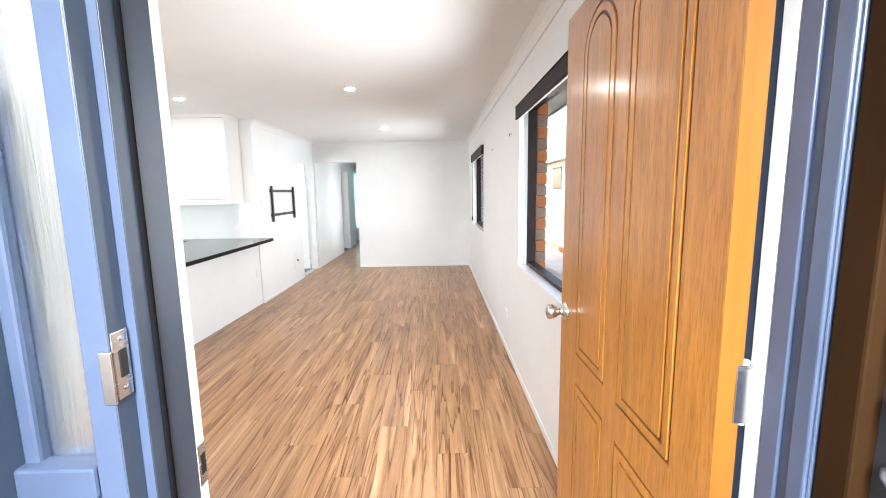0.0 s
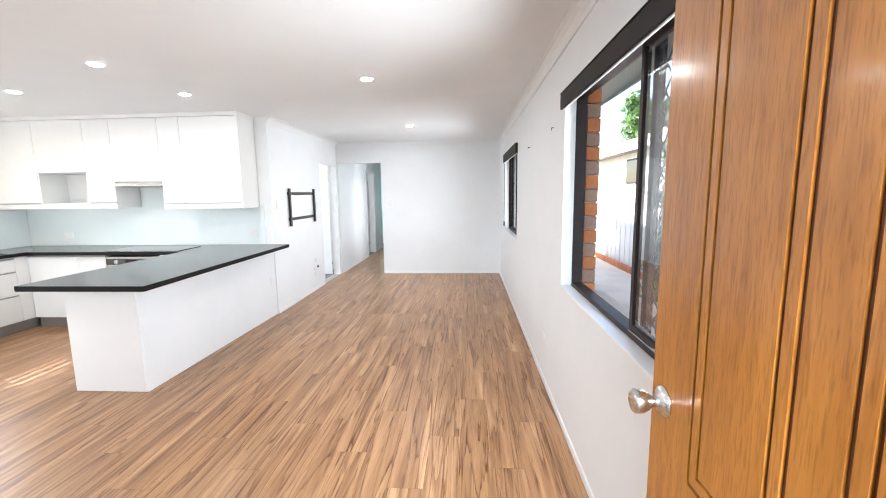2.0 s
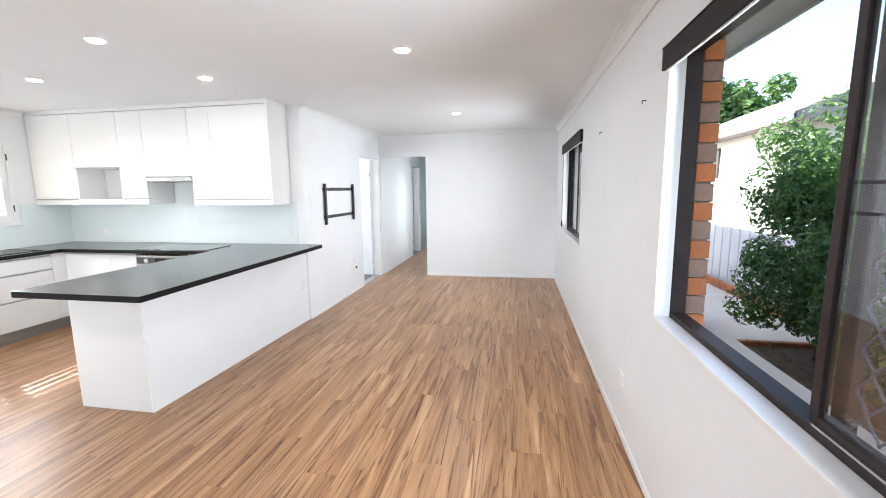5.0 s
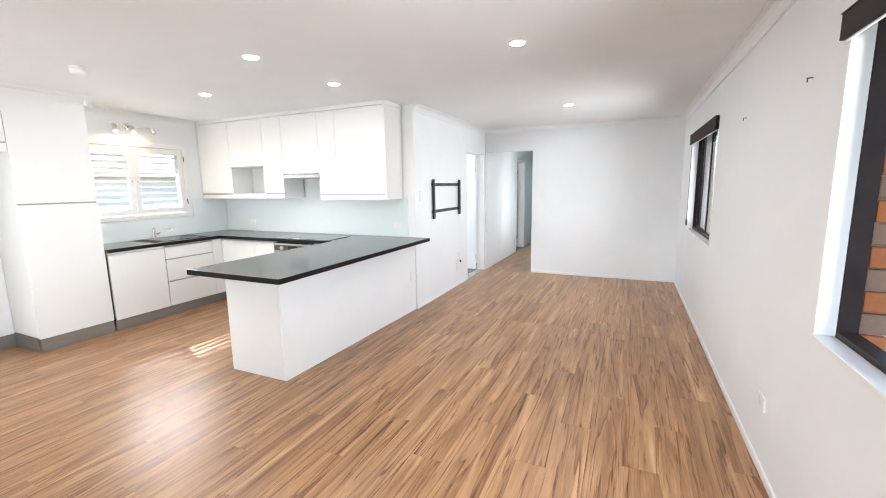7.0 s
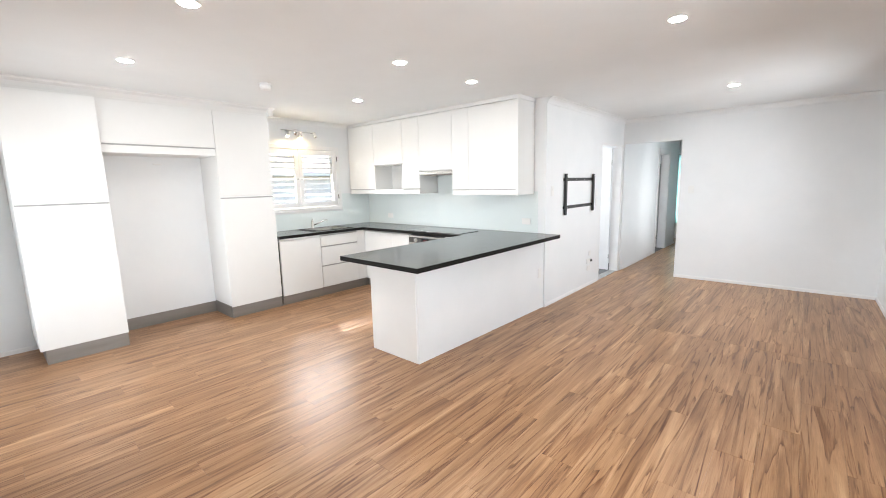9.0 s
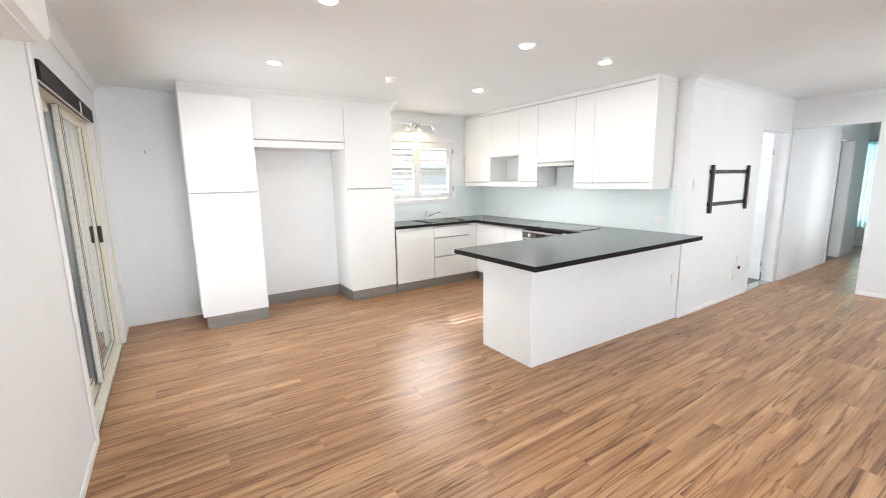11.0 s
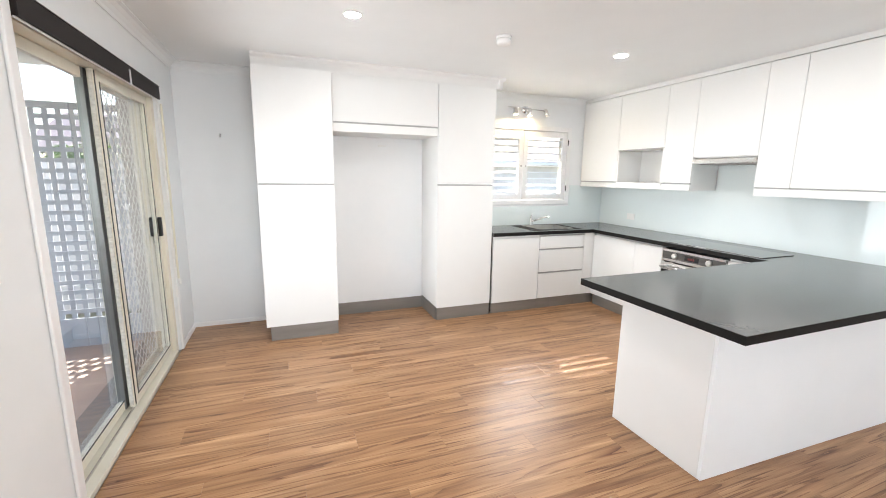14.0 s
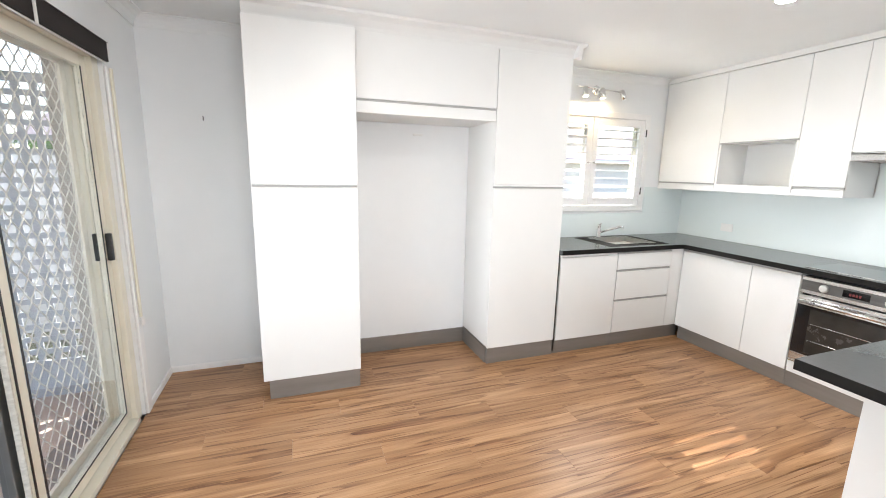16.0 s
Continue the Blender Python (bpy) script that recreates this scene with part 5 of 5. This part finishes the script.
MORTAR = mottled("grey_mortar", (0.36, 0.33, 0.29), (0.46, 0.42, 0.37), 0.95, scale=(20, 20, 20))

_edge = thing("garden_edging", (2.4, 6.33, -0.4), "row of red bricks edging the garden bed", "edging")
_bmesh_edge = boxes((-0.115, 0.115, -0.037, 0.037, 0, 0.14), bevel=0.004)
_me = bpy.data.meshes.new("brick")
_bmesh_edge.to_mesh(_me)
_bmesh_edge.free()
_me.materials.append(BRICK)
for _i in range(9):
    _b = new("brick", _me)
    _b.parent = _edge
    _b.matrix_parent_inverse = _edge.matrix_basis.inverted()
    _b.matrix_basis = pose(1.50 + _i * 0.24, 6.325, -0.40, 0, 0, 1.5 * ((_i * 7) % 5 - 2))
for _i in range(30):
    _b = new("brick", _me)
    _b.parent = _edge
    _b.matrix_parent_inverse = _edge.matrix_basis.inverted()
    _b.matrix_basis = pose(3.56, 6.6 + _i * 0.24, -0.31, 0, 0, 90)

# the house's brick skin and eaves
structure("brick_skin_east", wall_mesh("x", 0.724, 0.803, -0.2, 11.6, -0.42, 2.40, [(1.40, 3.298, 0.83, 2.14), (5.66, 7.38, 0.85, 2.14)]), MORTAR, "brick outer skin of the house", "wall")
structure("window_sill_outer", boxes((0.726, 0.86, 1.41, 3.272, 0.832, 0.872), bevel=0.006), PALE_PATH, "sloping pale brick window sill outside", "sill")
_skin = thing("brick_reveal", (0.766, 3.40, 0.83), "brown and grey brick reveal beside the side window", "brickwork", kind="structure")
_bw = boxes((-0.040, 0.042, -0.115, 0.115, 0, 0.0795), bevel=0.004)
_mb = bpy.data.meshes.new("brick")
_bw.to_mesh(_mb)
_bw.free()
_mb.materials.append(BRICK)
GREY_BRICK = mottled("grey_brown_brick", (0.25, 0.15, 0.105), (0.40, 0.265, 0.20), 0.85, scale=(9, 9, 9), fine=12, bump=0.4, dist=0.004)
_mg = _mb.copy()
_mg.materials[0] = GREY_BRICK
for _i in range(18):
    for _j in range(2):
        _b = new("brick", _mg if _i % 2 else _mb)
        _b.parent = _skin
        _b.matrix_parent_inverse = _skin.matrix_basis.inverted()
        _b.matrix_basis = pose(0.766, 3.388 + _j * 0.24 + (0.006 if _i % 2 else 0.0), 0.84 + _i * 0.0865, 0, 0, 0)
structure("brick_skin_south", wall_mesh("y", 0.455, 0.565, -6.0, 0.722, -0.42, 2.40, [(-5.17, -3.31, -0.1, 2.13), (-0.69, 0.56, -0.1, 2.17)]), MORTAR, "brick outer skin beside the entry", "wall")
SOFFIT = mottled("cream_soffit", (0.70, 0.68, 0.62), (0.78, 0.76, 0.70), 0.6, scale=(2, 2, 2))
structure("roof", boxes((-6.60, 1.38, -1.55, 12.2, 2.561, 2.66)), SOFFIT, "low roof over the house and patio", "roof")
structure("eave_soffit", boxes((-6.60, -5.85, 0.46, 12.1, 2.41, 2.43), (0.805, 1.36, -1.5, 12.1, 2.41, 2.43), (-6.3, 1.36, -1.5, 0.454, 2.441, 2.46)), SOFFIT, "cream painted eave and patio soffit lining", "soffit")
structure("fascia", boxes((1.361, 1.385, -1.54, 12.1, 2.39, 2.56), (-6.625, -6.601, 0.46, 12.1, 2.39, 2.56), bevel=0.003), SOFFIT, "cream roof fascia board", "fascia")

# lattice screen on its low plinth
LATTICE = mottled("grey_lattice_paint", (0.40, 0.42, 0.46), (0.48, 0.50, 0.54), 0.6, scale=(6, 6, 6), fine=30, bump=0.15)
_l = thing("lattice_screen", (-5.8, -0.9, -0.1), "grey painted timber lattice screen at the patio's edge", "lattice")
LX, LY0, LY1, LZ0, LZ1 = -5.80, -2.55, 0.44, 0.19, 1.99
_vs = boxes((-0.006, 0.006, -0.019, 0.019, LZ0 - 0.02, LZ1 + 0.02))
_mv = bpy.data.meshes.new("upright_slat")
_vs.to_mesh(_mv)
_vs.free()
_mv.materials.append(LATTICE)
_hs = boxes((-0.006, 0.006, LY0, LY1, -0.019, 0.019))
_mh = bpy.data.meshes.new("cross_slat")
_hs.to_mesh(_mh)
_hs.free()
_mh.materials.append(LATTICE)
for _i in range(33):
    _b = new("upright_slat", _mv)
    _b.parent, _b.matrix_parent_inverse = _l, _l.matrix_basis.inverted()
    _b.matrix_basis = pose(LX - 0.013, LY0 + 0.06 + _i * 0.09, 0)
for _i in range(20):
    _b = new("cross_slat", _mh)
    _b.parent, _b.matrix_parent_inverse = _l, _l.matrix_basis.inverted()
    _b.matrix_basis = pose(LX, 0, LZ0 + 0.045 + _i * 0.09)
part("top_rail", boxes((LX - 0.03, LX + 0.02, LY0, LY1, LZ1 + 0.02, LZ1 + 0.075), bevel=0.003), LATTICE, _l)
for _y in (LY0, -0.72, LY1):
    part("post", boxes((LX - 0.075, LX - 0.021, _y - 0.03, _y + 0.03, -0.1, LZ1 + 0.02), bevel=0.003), LATTICE, _l)
for _y in range(5):
    part("plinth_panel", boxes((LX - 0.018, LX + 0.012, LY0 + _y * 0.6, LY0 + 0.594 + _y * 0.6, -0.099, LZ0 - 0.022), bevel=0.003), LATTICE, _l)

# fences
FENCE = mottled("pale_fence_steel", (0.70, 0.69, 0.68), (0.78, 0.77, 0.76), 0.6, scale=(3, 3, 3))


def paling_fence(label, x, y0, y1, z0, z1, step, depth):
    d = thing("fence", (x, (y0 + y1) / 2, z0), label, "fence")
    bm = boxes((-depth, depth, -step * 0.46, step * 0.46, 0, z1 - z0), bevel=0.004)
    me = bpy.data.meshes.new("paling")
    bm.to_mesh(me)
    bm.free()
    me.materials.append(FENCE)
    n = int((y1 - y0) / step)
    for i in range(n):
        b = new("paling", me)
        b.parent, b.matrix_parent_inverse = d, d.matrix_basis.inverted()
        b.matrix_basis = pose(x + (0.008 if i % 2 else 0), y0 + (i + 0.5) * step, z0)
    part("rail", boxes((x + depth + 0.009, x + depth + 0.05, y0, y1, z0 + 0.3, z0 + 0.37)), FENCE, d)
    part("cap", boxes((x - 0.03, x + 0.04, y0, y1, z1 + 0.001, z1 + 0.03), bevel=0.004), FENCE, d)
    return d


paling_fence("tall pale grey boundary fence behind the garden path", 3.72, -3.0, 17.0, -0.40, 1.22, 0.15, 0.010)
paling_fence("low pale boundary fence beyond the kitchen window", -8.2, 2.05, 9.0, -0.42, 1.12, 0.15, 0.010)

paling_fence("tall pale boundary fence beyond the patio lattice", -8.2, -5.0, 2.0, -0.42, 1.62, 0.15, 0.010)

# hedge, tree
LEAF = material("glossy_hedge_leaf", (0.07, 0.13, 0.035), 0.4)
_li = LEAF.node_tree.nodes.new("ShaderNodeNewGeometry")
_lr = ramp(LEAF, [(0.0, (0.075, 0.14, 0.045)), (0.5, (0.12, 0.215, 0.065)), (0.88, (0.16, 0.28, 0.08)), (1.0, (0.22, 0.38, 0.06))])
link(LEAF, _li, "Random Per Island", _lr, "Fac")
link(LEAF, _lr, "Color", LEAF.node_tree.nodes["Principled BSDF"], "Base Color")
_lt = LEAF.node_tree.nodes.new("ShaderNodeBsdfTranslucent")
_lm = LEAF.node_tree.nodes.new("ShaderNodeMixShader")
_lm.inputs[0].default_value = 0.45
link(LEAF, _lr, "Color", _lt, "Color")
link(LEAF, LEAF.node_tree.nodes["Principled BSDF"], 0, _lm, 1)
link(LEAF, _lt, 0, _lm, 2)
link(LEAF, _lm, 0, LEAF.node_tree.nodes["Material Output"], 0)
BARK = mottled("grey_bark", (0.08, 0.06, 0.045), (0.17, 0.13, 0.10), 0.9, scale=(20, 20, 4), fine=8, bump=0.6, dist=0.01)


def leaves(rng, clumps, per, size):
    """Many small folded leaves scattered through round clumps (centre, radius)."""
    verts, faces = [], []
    for c, r in clumps:
        for _ in range(per):
            d = Vector((rng.gauss(0, 1), rng.gauss(0, 1), rng.gauss(0, 1))).normalized()
            p = Vector(c) + d * (r * rng.uniform(0.55, 1.0) ** 0.6)
            out = (d + Vector((rng.uniform(-0.7, 0.7), rng.uniform(-0.7, 0.7), rng.uniform(-0.3, 0.8)))).normalized()
            side = out.cross(Vector((rng.uniform(-1, 1), rng.uniform(-1, 1), rng.uniform(-1, 1)))).normalized()
            up = out.cross(side)
            s = size * rng.uniform(0.6, 1.25)
            n = len(verts)
            verts += [p - side * s, p + up * s * 0.42 + out * s * 0.12, p + side * s, p - up * s * 0.42 + out * s * 0.12]
            faces += [(n, n + 1, n + 2), (n, n + 2, n + 3)]
    me = bpy.data.meshes.new("foliage")
    me.from_pydata([tuple(v) for v in verts], [], faces)
    me.materials.append(LEAF)
    return me


def bush(name, label, category, trunks, clumps, per, size, seed):
    rng = random.Random(seed)
    c = trunks[0][0]
    d = thing(name, c, label, category)
    for a, b, r in trunks:
        bm = bmesh.new()
        last = Vector(a)
        for k in range(1, 5):
            q = Vector(a).lerp(Vector(b), k / 4) + Vector((rng.uniform(-0.04, 0.04), rng.uniform(-0.04, 0.04), 0))
            rod(bm, last, q, r * (1 - 0.18 * (k - 1)), r * (1 - 0.18 * k), sides=8)
            last = q
        part("trunk", bm, BARK, d)
    ob = new("crown", leaves(rng, clumps, per, size))
    ob.parent, ob.matrix_parent_inverse = d, d.matrix_basis.inverted()
    return d


_rng = random.Random(5)
for _k, (_cx, _cy) in enumerate(((2.98, 5.85), (2.88, 4.60), (2.82, 3.35))):
    _cl = []
    for _ in range(62):
        _cl.append(((_cx + _rng.uniform(-0.48, 0.5), _cy + _rng.uniform(-0.66, 0.56), _rng.uniform(0.12, 2.10)), _rng.uniform(0.17, 0.32)))
    _tr = [((_cx + 0.1, _cy + 0.1, -0.36), (_cx + 0.15, _cy + 0.2, 1.2), 0.045), ((_cx + 0.1, _cy + 0.05, -0.36), (_cx - 0.2, _cy - 0.3, 1.0), 0.032), ((_cx + 0.05, _cy + 0.1, -0.36), (_cx + 0.3, _cy - 0.2, 1.1), 0.03)]
    bush("hedge_shrub", "dense glossy green hedge shrub in the garden bed", "shrub", _tr, _cl, 380, 0.036, 11 + _k)
_cl = [((9.4 + _rng.uniform(-1.3, 1.3), 22.0 + _rng.uniform(-1.6, 1.6), 4.9 + _rng.uniform(-0.9, 0.9)), _rng.uniform(0.4, 0.75)) for _ in range(30)]
bush("tree", "leafy green tree beyond the neighbouring house", "tree", [((9.4, 22, -0.45), (9.4, 22, 4.8), 0.22), ((9.4, 22, 3.0), (10.3, 22.6, 5.2), 0.10), ((9.4, 22, 3.2), (8.5, 21.2, 5.1), 0.10)], _cl, 200, 0.16, 31)
_cl = [((-10.4 + _rng.uniform(-0.5, 0.5), -1.2 + _rng.uniform(-2.2, 1.6), 1.3 + _rng.uniform(-0.5, 0.35)), _rng.uniform(0.3, 0.5)) for _ in range(26)]
bush("tree", "bright green shrub behind the far boundary fence", "tree", [((-10.4, -1.2, -0.45), (-10.4, -1.2, 1.3), 0.06)], _cl, 160, 0.08, 41)


# neighbouring houses
RENDERED = mottled("pale_rendered_wall", (0.74, 0.69, 0.65), (0.80, 0.76, 0.72), 0.8, scale=(1.5, 1.5, 1.5))
ROOFING = mottled("pale_roof_tile", (0.27, 0.215, 0.22), (0.36, 0.30, 0.30), 0.75, scale=(3, 3, 3), fine=20, bump=0.4, dist=0.02)


def neighbour(label, x0, x1, y0, y1, z1, side, windows):
    d = thing("house", ((x0 + x1) / 2, (y0 + y1) / 2, -0.43), label, "house")
    part("wall", boxes((x0, x1, y0, y1, -0.43, z1)), RENDERED, d)
    e = 0.55
    bm = bmesh.new()
    ridge = (x0 + x1) / 2
    pts = [(x0 - e, z1 - 0.05), (ridge, z1 + 1.5), (x1 + e, z1 - 0.05), (x1 + e, z1 - 0.2), (x0 - e, z1 - 0.2)]
    ends = [[bm.verts.new((x, y, z)) for x, z in pts] for y in (y0 - e, y1 + e)]
    for i in range(5):
        bm.faces.new((ends[0][i], ends[0][(i + 1) % 5], ends[1][(i + 1) % 5], ends[1][i]))
    bm.faces.new(ends[0][::-1])
    bm.faces.new(ends[1])
    bmesh.ops.recalc_face_normals(bm, faces=bm.faces)
    roof = part("roof", bm, ROOFING, d)
    xe = x0 - e if side < 0 else x1 + e
    part("gutter", boxes((xe - 0.05, xe + 0.05, y0 - e, y1 + e, z1 - 0.21, z1 - 0.08), bevel=0.01), TRIM, roof)
    xs = x0 if side < 0 else x1
    for a, b, c, f in windows:
        w = part("window", boxes((xs + side * 0.02, xs - side * 0.02, a, b, c, f), bevel=0.004), BRONZE, d)
        part("pane", boxes((xs + side * 0.021, xs + side * 0.025, a + 0.06, b - 0.06, c + 0.06, f - 0.06)), OVEN_GLASS, w)
    return d


neighbour("pale neighbouring house with tiled roof behind the fence", 6.0, 13.0, 11.5, 25.0, 3.05, -1, [(15.2, 16.7, 1.75, 2.65), (20.0, 21.5, 1.5, 2.6)])
neighbour("brown neighbouring house beyond the kitchen window", -26.0, -19.5, -6.0, 22.0, 2.3, 1, [(-2.5, -1.0, 1.0, 2.1), (19.5, 21.0, 1.0, 2.1)])


# ---- plank floor, last ----
_floor = bpy.data.objects["floor"]
PW, PL = 0.182, 1.22


def plank_mesh(w, l):
    bm = boxes((-w / 2 + 0.0002, w / 2 - 0.0002, -l / 2 + 0.0002, l / 2 - 0.0002, -0.006, 0.0))
    top = [e for e in bm.edges if all(v.co.z > -0.001 for v in e.verts)]
    bmesh.ops.bevel(bm, geom=top, offset=0.0004, segments=1, affect="EDGES")
    me = bpy.data.meshes.new("plank")
    bm.to_mesh(me)
    bm.free()
    me.materials.append(PLANK)
    return me


_full = plank_mesh(PW, PL)


def lay(x0, x1, y0, y1, seed):
    rng = random.Random(seed)
    k = math.floor((x0 - XW) / PW)
    while XW + k * PW < x1 - 1e-4:
        a, b = max(XW + k * PW, x0), min(XW + (k + 1) * PW, x1)
        start = 0.35 - ((k * 0.6180339 + seed * 0.29) % 1.0) * PL
        n = 0
        while start + n * PL < y1:
            c, e = max(start + n * PL, y0), min(start + (n + 1) * PL, y1)
            n += 1
            if e - c < 0.004 or b - a < 0.004:
                continue
            whole = e - c > PL - 1e-4 and b - a > PW - 1e-4
            ob = new("plank", _full if whole else plank_mesh(b - a, e - c))
            ob.parent = _floor
            ob.location = ((a + b) / 2, (c + e) / 2, 0)
        k += 1


lay(XW, XR, 0.535, YK, 1)
lay(XB, XR, YK, YE, 2)
lay(-2.43, -1.615, YE, 12.05, 2)
lay(-3.3, -1.615, 12.05, 13.0, 2)
